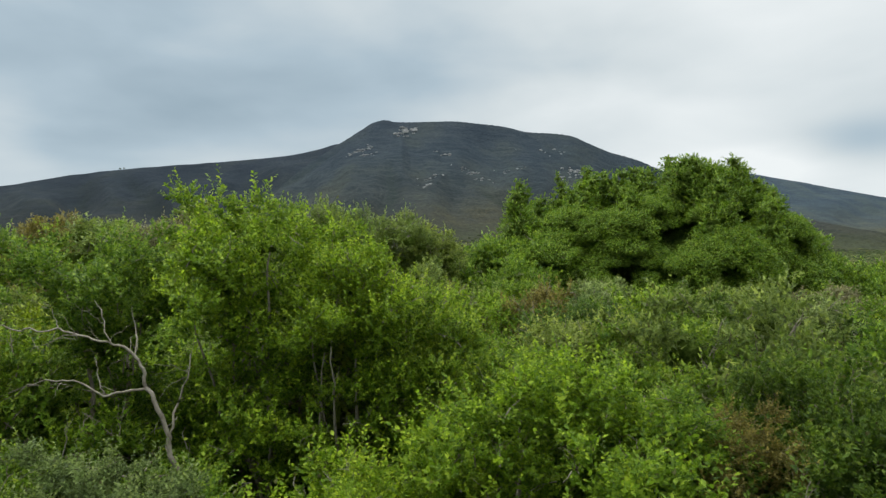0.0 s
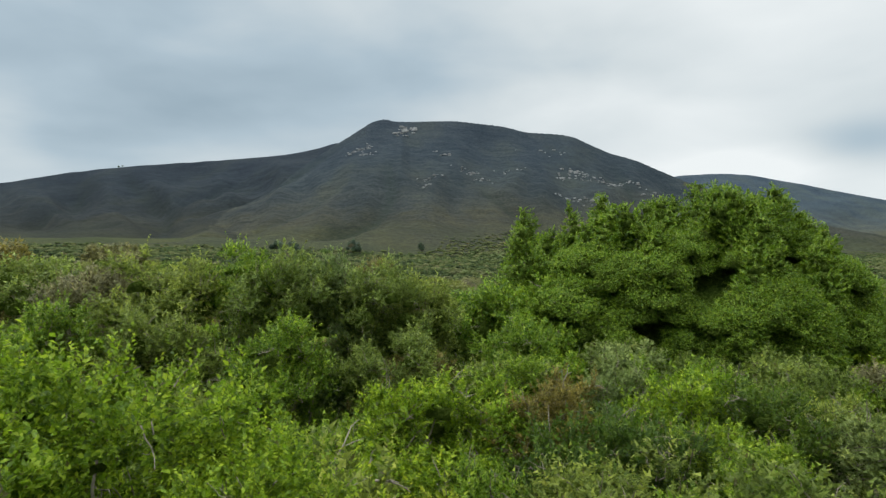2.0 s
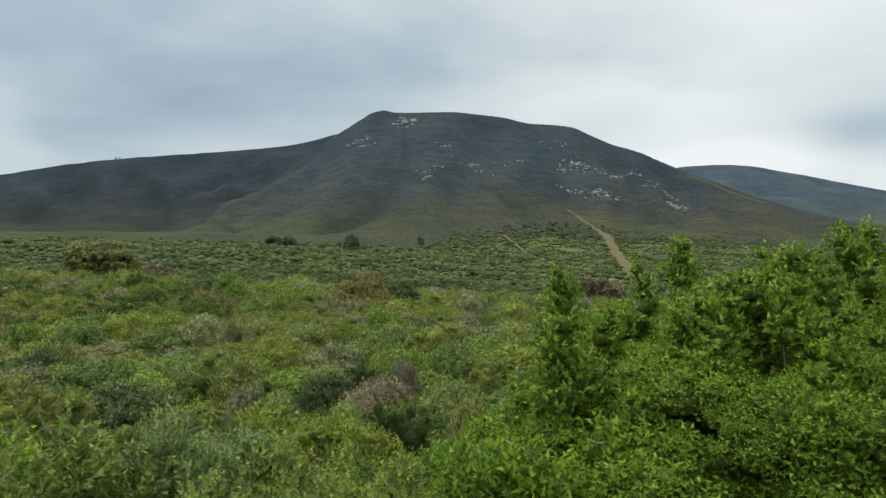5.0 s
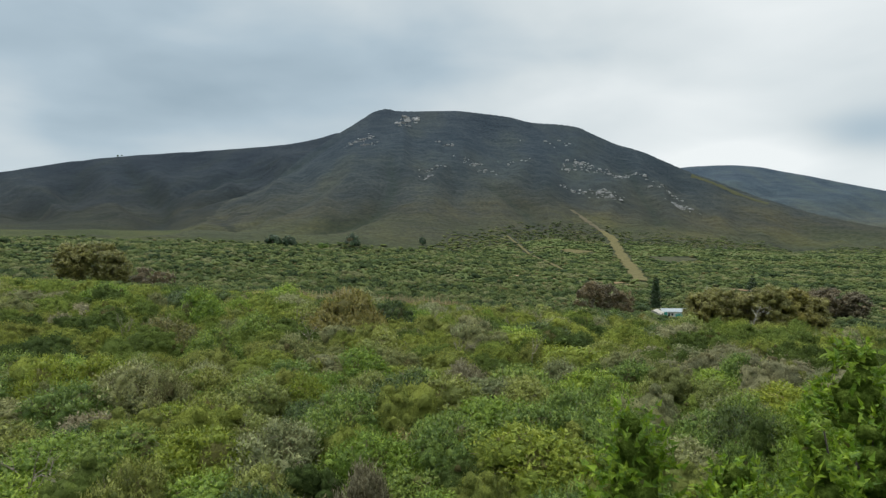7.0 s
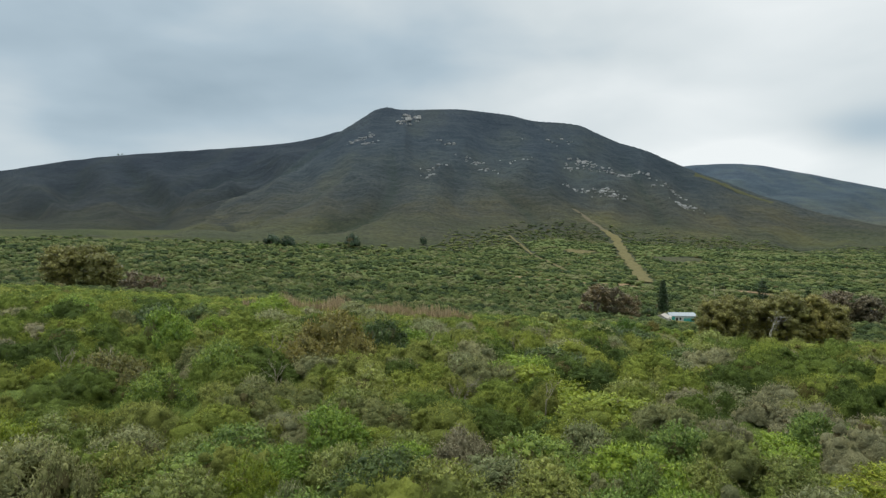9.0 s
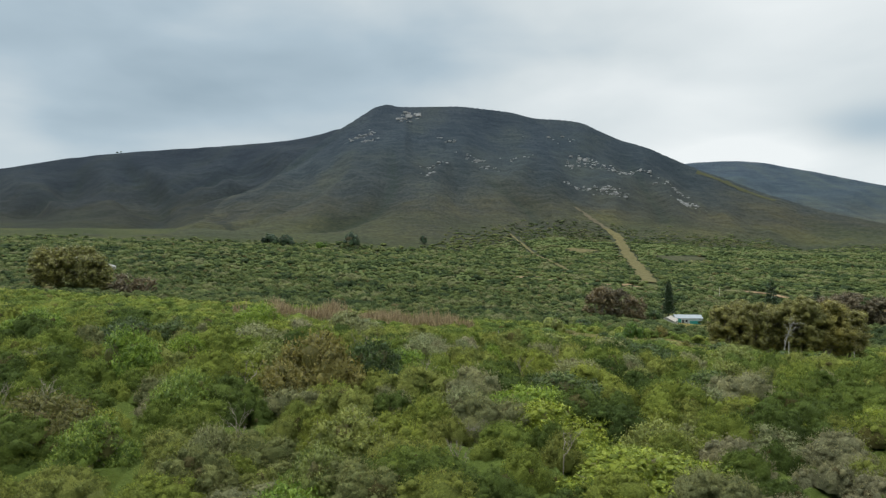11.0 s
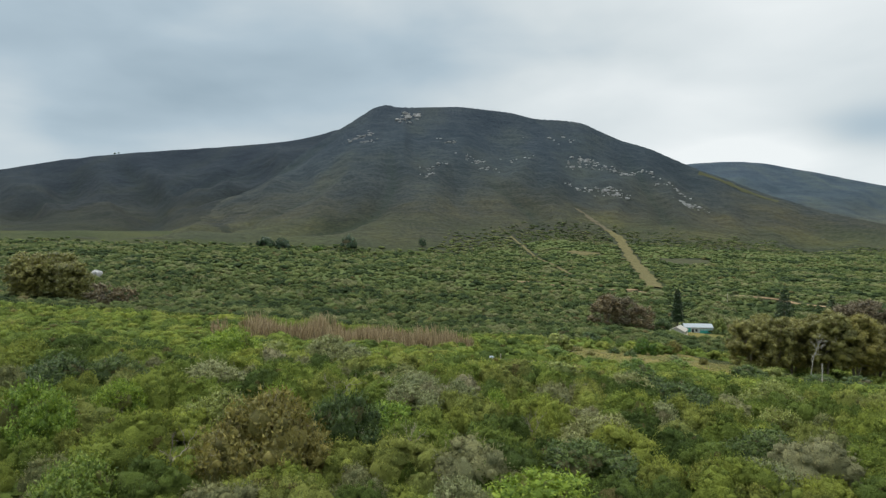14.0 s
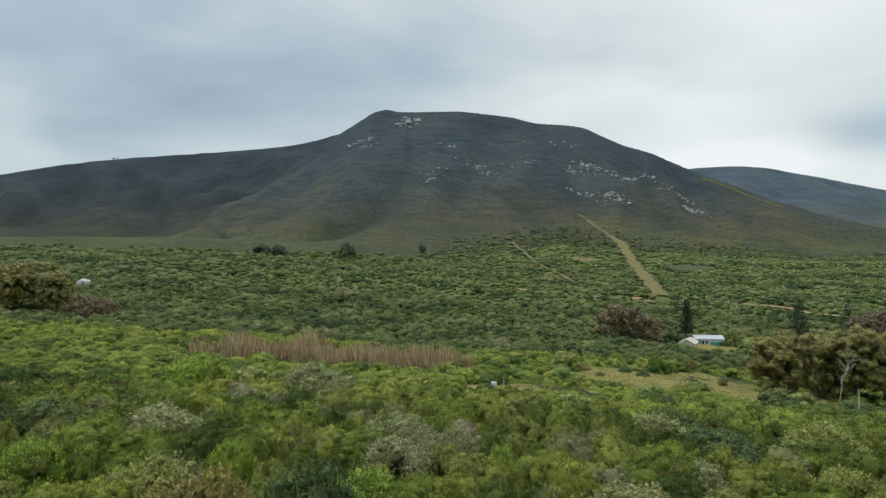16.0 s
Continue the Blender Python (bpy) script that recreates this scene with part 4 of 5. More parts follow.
def scatter():
    """All the other shrubs: single things near the start, then one mass of scrub per belt."""
    rng = np.random.RandomState(21)
    kinds = ["bright", "green", "olive", "grey", "dark", "yellow", "dry", "rust"]
    odds = [0.15, 0.35, 0.21, 0.1, 0.1, 0.04, 0.03, 0.02]
    taken = np.array([(x, y, r) for x, y, _, r, _ in NAMED_SHRUBS])
    for i, (x, y, top, r, leaf) in enumerate(NAMED_SHRUBS):
        plant(x, y, top, r, leaf, 0 if y < 15 else (1 if y < 33 else 2), i % 3, rng.uniform(0, 360))

    def spread(y0, y1, step, slack, seed):
        g = np.random.RandomState(seed)
        wide = 0.80 * (y1 + 6) + 8
        xs, ys = np.meshgrid(np.arange(-wide, wide, step), np.arange(y0, y1, step * 0.9))
        xs = xs + (np.arange(len(xs)) % 2)[:, None] * step * 0.5
        x, y = xs.ravel(), ys.ravel()
        x, y = x + g.uniform(-slack, slack, len(x)) * step, y + g.uniform(-slack, slack, len(x)) * step
        keep = (np.abs(x) < 0.75 * y + 3) & ~clear_at(x, y) & (y >= y0) & (y < y1)
        return x[keep], y[keep], g

    x, y, g = spread(5.5, 42, 2.75, 0.32, 31)
    for px, py in zip(x, y):
        if np.any(np.hypot(taken[:, 0] - px, taken[:, 1] - py) < taken[:, 2] * 0.62):
            continue
        if math.hypot(px + 1.2, py - 2.7) < 4.2:
            continue
        r = g.uniform(1.4, 2.5)
        top = float(ground(px, py)) + r * g.uniform(1.15, 1.6) + 0.3
        leaf = g.choice(kinds, p=odds if py > 24 else [0.32, 0.38, 0.12, 0.05, 0.04, 0.07, 0.01, 0.01] if px < 2 else [0.05, 0.27, 0.27, 0.04, 0.29, 0.02, 0.03, 0.03])
        if math.hypot(px + 1.2, py - 2.7) < 9 or (px < -2.5 and py < 13):
            top = min(top, 3.4)
        plant(px, py, top, r, leaf, 0 if py < 12 else (1 if py < 28 else 2), g.randint(3), g.uniform(0, 360))

    # single bushes of the closed scrub further on
    near = np.array([(x, y, r) for x, y, _, r, _ in NAMED_BUSHES])
    for i, (x, y, top, r, leaf) in enumerate(NAMED_BUSHES):
        mound(x, y, top, r, leaf, i % 6, rng.uniform(0, 360))
    taken = np.concatenate([taken, near])
    x, y, g = spread(41, 76, 3.6, 0.38, 52)
    extra = []
    for px, py in zip(x, y):
        r = g.uniform(1.8, 3.0)
        if abs(px) > half_width(py) + 2 or np.any(np.hypot(taken[:, 0] - px, taken[:, 1] - py) < taken[:, 2] * 0.7 + r * 0.35):
            continue
        leaf = g.choice(kinds, p=[0.22, 0.27, 0.18, 0.13, 0.05, 0.11, 0.03, 0.01])
        mound(px, py, float(ground(px, py)) + scrub_height(py) * g.uniform(0.66, 1.05), r, leaf, g.randint(6), g.uniform(0, 360))
        extra.append((px, py, r))
    taken = np.concatenate([taken, np.array(extra)])
    # from, to, grid, undergrowth height, bush spacing, boughs, clumps on a bough, leaves on a bush, leaf length and width
    for n, row in enumerate(((40, 76, 0.8, 1.3, 3.0, 9, 3, 700, 0.13, 0.078), (76, 101, 0.9, 1.4, 4.2, 12, 5, 3600, 0.14, 0.082), (101, 152, 1.3, 1.4, 4.3, 11, 4, 2000, 0.18, 0.108),
                             (152, 255, 1.8, 1.3, 4.1, 10, 0, 200, 0.29, 0.18), (255, 455, 2.6, 1.2, 5.0, 8, 0, 40, 0.4, 0.26), (455, 990, 6.0, 1.0, 6.4, 4, 0, 8, 0.6, 0.4))):
        belt(*row, 41 + n, taken)
    belt(-35, 255, 4.0, 0.6, 3.6, 5, 0, 20, 0.4, 0.28, 48, taken, 45.0)


def half_width(y):
    """How far the scrub is built out on either side."""
    y = np.asarray(y, float)
    return np.where(y < 45, 0.74 * y + 4, 0.72 * (y - 20) + 16)


def scrub_edge(x):
    """How far up the slope the closed scrub reaches."""
    return np.interp(x, [-420, -320, -40, 40, 120], [655, 640, 655, 760, 850])


def scrub_height(y):
    return np.interp(y, [40, 70, 100, 130, 155, 170, 190, 230, 300, 600], [3.3, 3.0, 3.7, 4.2, 3.9, 2.9, 2.4, 2.9, 3.4, 3.4])


def mound_form(rng, boughs, per, count, length, width, fine=1, dense=0.84):
    """One domed bush, 1 m in radius and 1 m tall: leaves, inner leaf mass, and their normals."""
    turn, rho = rng.uniform(0, 2 * np.pi, boughs) , np.sqrt((np.arange(boughs) + rng.rand(boughs)) / boughs)
    big = (0.36 if boughs > 9 else 0.42 if boughs > 6 else 0.52) * rng.uniform(0.75, 1.25, boughs)
    c = np.stack([rho * np.cos(turn) * (1.06 - big), rho * np.sin(turn) * (1.06 - big), (0.98 - 0.7 * big) * (1 - 0.58 * rho ** 2.4) - 0.05 * rng.rand(boughs)], 1)
    if boughs > 6:
        n = boughs // 2
        turn = rng.uniform(0, 2 * np.pi, n)
        c = np.concatenate([c, np.stack([0.72 * np.cos(turn), 0.72 * np.sin(turn), rng.uniform(0.12, 0.32, n)], 1)])
        big = np.r_[big, rng.uniform(0.24, 0.34, n)]
    if per:
        p, q = clumps(rng, c, big, per, 0.13 if per > 3 else 0.16, 0.5, 0.75)
    else:
        p, q = c, big
    soft = []
    every, spread = (np.concatenate([p, c]), np.r_[q, big * 0.92]) if per else (p, q)
    v, f = leaves(rng, every, spread, length, width, 3.0, up=0.6, tri=True, squash=0.75, sprig=4, low=(-0.6, 0.2), deep=0.8, soft=soft)
    keep = rng.permutation(len(f))[:count]
    v, soft = v.reshape(-1, 3, 3)[keep].reshape(-1, 3), soft[0].reshape(-1, 3, 3)[keep].reshape(-1, 3)
    masses = [(hearts(rng, c, big, dense, 0.75, fine), c, 42 if fine == 2 else 12)]
    if per:
        masses.append((hearts(rng, p, q, dense - 0.06, 0.75, 1), p, 12))
    hs = unit(np.concatenate([unit(m[0] - np.repeat(at, n, 0)) + 0.35 * unit(m[0]) + [0, 0, 0.12] for m, at, n in masses]))
    hv, hf = joined([m for m, _, _ in masses])
    return v, np.arange(len(v)).reshape(-1, 3)[:, [0, 2, 1]], soft, hv, hf, hs, (c, big)


def mound(x, y, top, radius, leaf, form, turn):
    """A domed bush of the closed scrub, its crown reaching the height top."""
    if ("mound", form) not in MODELS:
        rng = np.random.RandomState(300 + form)
        lv, lf, ls, hv, hf, hs, (c, big) = mound_form(rng, 14, 5, 6600, 0.06, 0.034, 2, 0.74)
        v, f = joined([(lv, lf), (hv, hf)])
        crown = mesh_of("crown", v, f, True, inner=len(hf), normals=np.concatenate([ls, hs]))
        crown.materials.append(LEAF_GREEN)
        crown.materials.append(LEAF_GREEN)
        wood = mesh_of("trunk", *stems(rng, c, 4, -0.15, 0.03, 4), smooth=True)
        wood.materials.append(BARK_GREY)
        bare = mesh_of("brushwood", *twigs(rng, c, big * 0.95, 16, 0.007), smooth=True)
        bare.materials.append(BARK_GREY)
        MODELS["mound", form] = crown, wood, bare
    crown, wood, bare = MODELS["mound", form]
    z = float(ground(x, y))
    ob = thing("bush", SHRUB_LABELS[leaf], "shrub", pose(x, y, z, 0, 0, turn) @ Matrix.Diagonal((radius * 1.08, radius * 0.98, max(top - z, 1.2), 1)), "thicket bushes")
    part_ob = part("crown", crown, None, ob)
    for slot in part_ob.material_slots:
        slot.link = "OBJECT"
        slot.material = SCRUB_LEAVES[leaf]
    part("trunk", wood, None, ob, "bare grey branching stems")
    tagged(part("brushwood", bare, None, ob), "fine bare grey twigs", kind="stuff")


def belt(y0, y1, grid, tall, step, boughs, per, count, length, width, seed, taken, margin=0.0):
    """A belt of closed scrub, past counting: domed bushes of many sizes over shade-toned undergrowth."""
    g = np.random.RandomState(seed)
    far = seed in (45, 46)
    wide = float(half_width(y1)) + margin
    xs, ys = np.meshgrid(np.arange(-wide, wide, step), np.arange(y0, y1, step * 0.87))
    xs = xs + (np.arange(len(xs)) % 2)[:, None] * step * 0.5
    x, y = xs.ravel() + g.uniform(-0.42, 0.42, xs.size) * step, ys.ravel() + g.uniform(-0.42, 0.42, xs.size) * step
    edge = np.abs(x) - np.maximum(half_width(y), 0)
    keep = ((edge > 0) & (edge < margin) if margin else edge < 0) & ~clear_at(x, y) & (g.rand(len(x)) > np.clip((y - scrub_edge(x)) / np.where(x > 0, 150, 70), 0, 1))
    x, y = x[keep], y[keep]
    size = step * (0.4 + 0.5 * g.rand(len(x)) ** 1.8) * np.where(far & (g.rand(len(x)) < 0.07), 1.45, 1.0)
    for tx, ty, tr in taken[(taken[:, 1] > y0 - 8) & (taken[:, 1] < y1 + 8)]:
        size = np.where(np.hypot(x - tx, y - ty) < tr * 0.8, 0, size)
    keep = size > 0
    x, y, size = x[keep], y[keep], size[keep]
    # neighbours are often of one kind
    kind = chance(np.floor((x + waves(x, y, 14, 36) * 3) / 7.5), np.floor((y + waves(x, y, 14, 37) * 3) / 7.5), 3.0)
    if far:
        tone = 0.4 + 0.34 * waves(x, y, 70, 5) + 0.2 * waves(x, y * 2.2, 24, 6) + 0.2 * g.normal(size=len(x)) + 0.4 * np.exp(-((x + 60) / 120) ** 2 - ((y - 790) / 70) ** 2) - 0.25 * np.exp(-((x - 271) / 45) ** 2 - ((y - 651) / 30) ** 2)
    else:
        tone = np.where(g.rand(len(x)) < 0.5, kind, g.rand(len(x))) * 0.9 + 0.1 * waves(x, y, 60, 5)
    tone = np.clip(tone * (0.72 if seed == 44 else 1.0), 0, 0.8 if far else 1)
    high = scrub_height(y) * (0.65 * size / step + 0.52) * g.uniform(0.75, 1.1, len(x)) * np.clip((1000 - y) / 320, 0.45, 1) + 0.2
    turn, form = g.uniform(0, 2 * np.pi, len(x)), g.randint(0, 7, len(x))
    z = height(x, y)
    leafy, dark, soft_leafy, soft_dark, tone_leafy, tone_dark = [], [], [], [], [], []
    for k in range(7):
        lv, lf, ls, hv, hf, hs, _ = mound_form(g, boughs, per, count, length / step * 1.4, width / step * 1.4, 2 if per > 3 else 1)
        i = np.nonzero(form == k)[0]
        cs, sn = np.cos(turn[i])[:, None], np.sin(turn[i])[:, None]

        def spun(v):
            return np.stack([v[None, :, 0] * cs - v[None, :, 1] * sn, v[None, :, 0] * sn + v[None, :, 1] * cs, np.repeat(v[None, :, 2], len(i), 0)], -1)

        scale = np.stack([size[i], size[i], high[i]], 1)[:, None]
        spot = np.stack([x[i], y[i], z[i]], 1)[:, None]
        for v, f, q, out, sout, tout in ((lv, lf, ls, leafy, soft_leafy, tone_leafy), (hv, hf, hs, dark, soft_dark, tone_dark)):
            out.append(((spun(v) * scale + spot).reshape(-1, 3), (f[None] + (np.arange(len(i)) * len(v))[:, None, None]).reshape(-1, 3)))
            sout.append(unit(spun(q) / scale).reshape(-1, 3))
            tout.append(np.repeat(tone[i], len(v)))
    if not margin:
        # undergrowth sheet, toned dark to stand for the shade between bushes
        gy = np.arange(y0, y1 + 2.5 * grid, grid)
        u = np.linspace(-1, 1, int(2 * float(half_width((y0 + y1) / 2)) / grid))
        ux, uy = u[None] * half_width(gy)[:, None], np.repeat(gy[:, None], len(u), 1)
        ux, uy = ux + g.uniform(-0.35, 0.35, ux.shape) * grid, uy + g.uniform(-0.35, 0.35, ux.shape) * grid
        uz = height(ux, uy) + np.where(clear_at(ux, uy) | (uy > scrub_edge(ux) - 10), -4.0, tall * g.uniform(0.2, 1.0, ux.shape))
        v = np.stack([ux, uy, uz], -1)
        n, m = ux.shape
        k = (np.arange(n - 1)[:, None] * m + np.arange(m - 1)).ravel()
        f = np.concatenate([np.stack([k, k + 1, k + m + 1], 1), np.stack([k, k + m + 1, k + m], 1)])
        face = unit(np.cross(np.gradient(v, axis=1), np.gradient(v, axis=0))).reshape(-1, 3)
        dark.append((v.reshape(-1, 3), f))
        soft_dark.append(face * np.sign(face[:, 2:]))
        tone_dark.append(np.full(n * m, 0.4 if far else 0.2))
    verts, tris = joined(leafy + dark)
    ob = new("scrub", mesh_of("scrub", verts, tris, True, np.concatenate(tone_leafy + tone_dark), sum(len(q) for _, q in dark), np.concatenate(soft_leafy + soft_dark)))
    ob.data.materials.append(LEAF_FAR_SHADED if far else LEAF_SCRUB)
    ob.data.materials.append(LEAF_FAR_INNER if far else LEAF_SHADED)
    tagged(ob, "dense mixed green coastal scrub of mounded bushes", "scrub", kind="stuff")


def chance(i, j, k):
    """A fixed random number, 0 to 1, for each cell."""
    v = np.sin(i * 127.1 + j * 311.7 + k * 74.7) * 43758.5453
    return v - np.floor(v)


# ---- trees, houses and the rest of the valley ----
def globes(rng, c, r):
    """Each tuft as a few smaller round clumps of leaves."""
    d = unit(rng.normal(size=(len(r) * 4, 3)) + [0, 0, 0.5])
    return np.concatenate([c, np.repeat(c, 4, 0) + d * np.repeat(r, 4)[:, None] * 0.75]), np.concatenate([r * 0.8, np.repeat(r, 4) * rng.uniform(0.35, 0.6, len(d))])


def gum_tree(x, y, tall, wide, seed, leaf=LEAF_GUM, label="tall eucalyptus tree with bronze-olive tufted foliage", card=0.5, clumps=115, group="eucalyptus trees"):
    """Bare forking trunk with tufts of leaves at the limb ends."""
    rng = np.random.RandomState(seed)
    ob = thing("gum_tree", label, "tree", pose(x, y, float(height(x, y)), 0, 0, rng.uniform(0, 360)), group)
    turn, rho = rng.uniform(0, 2 * np.pi, clumps), np.sqrt(rng.uniform(0.02, 1, clumps))
    z = tall * rng.uniform(0.1, 0.94, clumps) ** 0.8
    fat = wide * np.sqrt(np.clip(1 - ((z / tall - 0.5) / 0.56) ** 2, 0.12, 1))
    c = np.stack([np.cos(turn) * rho * fat, np.sin(turn) * rho * fat, z], 1)
    r = rng.uniform(0.6, 1.3, clumps) * tall * 0.085
    p, q = globes(rng, c, r)
    soft = []
    v, f = leaves(rng, p, q, card, card * 0.5, 0.75, up=-0.3, tri=True, squash=0.8, sprig=4, deep=0.8, soft=soft)
    hv, hf = hearts(rng, p, q, 0.9, 0.8, 1)
    soft.append(unit(unit(hv - np.repeat(p, 12, 0)) + 0.3 * unit(hv - [0, 0, tall * 0.45])))
    part("crown", mesh_of("crown", *joined([(v, f), (hv, hf)]), True, normals=np.concatenate(soft)), leaf, ob)
    wood = []
    for n in range(3):
        fork = np.array([rng.normal() * wide * 0.22, rng.normal() * wide * 0.22, tall * rng.uniform(0.3, 0.5)])
        wood.append(limb(rng, (rng.normal() * 0.3, rng.normal() * 0.3, -0.5), fork, tall * 0.022, tall * 0.013))
        for k in rng.choice(clumps, 8, replace=False):
            wood.append(limb(rng, fork, c[k], tall * 0.011, tall * 0.003, sides=4))
    part("trunk", mesh_of("trunk", *joined(wood), smooth=True), BARK_GREY, ob, "pale grey smooth bark trunk and limbs")


def round_tree(x, y, tall, wide, seed, leaf, label, card=0.7, lobes=26):
    """A dense, dark, wide-crowned tree."""
    rng = np.random.RandomState(seed)
    ob = thing("tree", label, "tree", pose(x, y, float(height(x, y)), 0, 0, rng.uniform(0, 360)))
    lv, lf, ls, hv, hf, hs, (c, _) = mound_form(rng, 12, 5 if lobes > 12 else 3, int(1800 * min(lobes / 26, 1)), card / wide * 0.7, card / wide * 0.42, 2, 0.8)
    flat = np.array([wide, wide, tall * 0.95])
    v, f = joined([(lv * flat, lf), (hv * flat, hf)])
    part("crown", mesh_of("crown", v + [0, 0, tall * 0.05], f, True, normals=np.concatenate([unit(ls / flat), unit(hs / flat)])), leaf, ob)
    wood = [limb(rng, (0, 0, -0.4), c[k] * flat * 0.9, tall * 0.03, tall * 0.008, sides=5) for k in range(6)]
    part("trunk", mesh_of("trunk", *joined(wood), smooth=True), BARK_DARK, ob)


def tier_pine(x, y, tall, wide, seed, whorls, droop, label, bare=0.12, power=0.8):
    """A star-branched pine: level whorls of branches round a straight trunk."""
    rng = np.random.RandomState(seed)
    ob = thing("pine_tree", label, "tree", pose(x, y, float(height(x, y))), "star pines")
    part("trunk", mesh_of("trunk", *tube([(0, 0, -0.4), (0, 0, tall * 0.5), (0, 0, tall)], [tall * 0.016, tall * 0.011, 0.03]), smooth=True), BARK_DARK, ob)
    pieces = []
    for k in range(whorls):
        s = bare + (1 - bare) * (k + rng.uniform(-0.2, 0.2)) / whorls
        reach = wide * (1 - s) ** power * rng.uniform(0.85, 1.08) + 0.3
        z = s * tall
        for j in range(8):
            a = 2 * np.pi * (j / 8 + k * 0.37 + rng.uniform(-0.03, 0.03))
            way = np.array([math.cos(a), math.sin(a), 0])
            tip = way * reach * rng.uniform(0.8, 1.05) + [0, 0, z + reach * droop]
            pieces.append(limb(rng, (0, 0, z), tip, 0.07, 0.02, 0.05, 4, 3))
            n = max(int(reach * 9), 8)
            t = np.sqrt(rng.rand(n, 1))
            q = np.array([0, 0, z]) * (1 - t) + tip * t + rng.normal(size=(n, 3)) * [0.22, 0.22, 0.1]
            pieces.append(cards(q, unit(rng.normal(size=(n, 3)) * 0.5 + [0, 0, 1]), rng, 0.7, 0.36, 0.5, True))
    part("crown", mesh_of("crown", *joined(pieces)), LEAF_PINE, ob, "dark needle foliage in level whorls")


def box_part(name, size, at, mat, parent, bevel=0.02, turn=0.0, label=""):
    bm = bmesh.new()
    bmesh.ops.create_cube(bm, size=1)
    for v in bm.verts:
        v.co = Vector((v.co.x * size[0], v.co.y * size[1], v.co.z * size[2]))
    if bevel:
        bmesh.ops.bevel(bm, geom=bm.edges[:], offset=bevel, segments=1, affect="EDGES")
    ob = part(name, bm, mat, parent, label)
    ob.matrix_basis = pose(*at, 0, 0, turn)
    return ob


def gable_house(name, label, x, y, turn, long, deep, wall, rise, wall_mat, roof_mat, openings, eave=0.35):
    """A plain shed-like house: walls with gables, a ribbed pitched roof, framed openings."""
    ob = thing(name, label, "house", pose(x, y, float(ground(x, y)) - 0.05, 0, 0, turn))
    bm = bmesh.new()
    hx, hy = long / 2, deep / 2
    pts = [(-hx, -hy, -0.6), (-hx, hy, -0.6), (-hx, hy, wall), (-hx, 0, wall + rise), (-hx, -hy, wall)]
    a = [bm.verts.new(p) for p in pts]
    b = [bm.verts.new((-p[0], p[1], p[2])) for p in pts]
    bm.faces.new(a), bm.faces.new(b[::-1])
    for i in range(5):
        bm.faces.new((a[i], b[i], b[(i + 1) % 5], a[(i + 1) % 5]))
    bmesh.ops.recalc_face_normals(bm, faces=bm.faces[:])
    part("wall", bm, wall_mat, ob)
    slope = math.atan2(rise, hy)
    span = math.hypot(rise, hy) + eave
    for side in (-1, 1):
        bm = bmesh.new()
        n = int(long / 0.28)
        rows = []
        for i in range(n + 1):
            px = -hx - eave + (long + 2 * eave) * i / n
            lift = 0.05 if i % 2 else 0.0
            rows.append([bm.verts.new((px, 0, 0.07 + lift)), bm.verts.new((px, side * span, 0.07 + lift))])
        for p, q in zip(rows, rows[1:]):
            bm.faces.new((p[0], q[0], q[1], p[1]))
        solid = bmesh.ops.extrude_face_region(bm, geom=bm.faces[:])
        bmesh.ops.translate(bm, vec=(0, 0, -0.06), verts=[v for v in solid["geom"] if isinstance(v, bmesh.types.BMVert)])
        bmesh.ops.recalc_face_normals(bm, faces=bm.faces[:])
        roof = part("roof", bm, roof_mat, ob)
        roof.matrix_basis = Matrix.Translation((0, 0, wall + rise)) @ Matrix.Rotation(-side * slope, 4, "X")
    for kind, face, along, low, w, h, mat in openings:
        spot = {"front": (along, -hy - 0.02, low + h / 2, 0), "back": (along, hy + 0.02, low + h / 2, 0), "left": (-hx - 0.02, along, low + h / 2, 90), "right": (hx + 0.02, along, low + h / 2, 90)}[face]
        frame_ob = box_part(kind, (w + 0.16, 0.08, h + 0.16), spot[:3], WHITE_PAINT, ob, 0.01, spot[3])
        pane = box_part("pane" if kind == "window" else "panel", (w, 0.1, h), (0, 0, 0), mat, frame_ob, 0.01)
    return ob


WHITE_PAINT = plain("white_paint", (0.58, 0.57, 0.53), 0.6)
CREAM_WALL = plain("cream_wall", (0.52, 0.49, 0.41), 0.8)
CREAM_ROOF = plain("cream_roof", (0.32, 0.29, 0.24), 0.6)
ZINC = plain("zinc_sheet", (0.27, 0.295, 0.31), 0.5, 0.2)
TEAL = plain("teal_sheet", (0.03, 0.28, 0.23), 0.5)
GREY_WALL = plain("grey_wall", (0.42, 0.45, 0.44), 0.7)
PANE = plain("dark_pane", (0.03, 0.035, 0.04), 0.12)
WOOD_POLE = bark_material("weathered_pole", (0.30, 0.27, 0.23), (0.48, 0.45, 0.40), 6.0)
TANK = plain("tank_plastic", (0.34, 0.40, 0.46), 0.45)
REED = leaf_material("leaf_reed", (0.15, 0.115, 0.07), (0.26, 0.205, 0.13), (0.42, 0.345, 0.23), glow=0.2)
STRAW = leaf_material("leaf_straw", (0.075, 0.085, 0.022), (0.15, 0.14, 0.042), (0.22, 0.185, 0.065), glow=0.1)


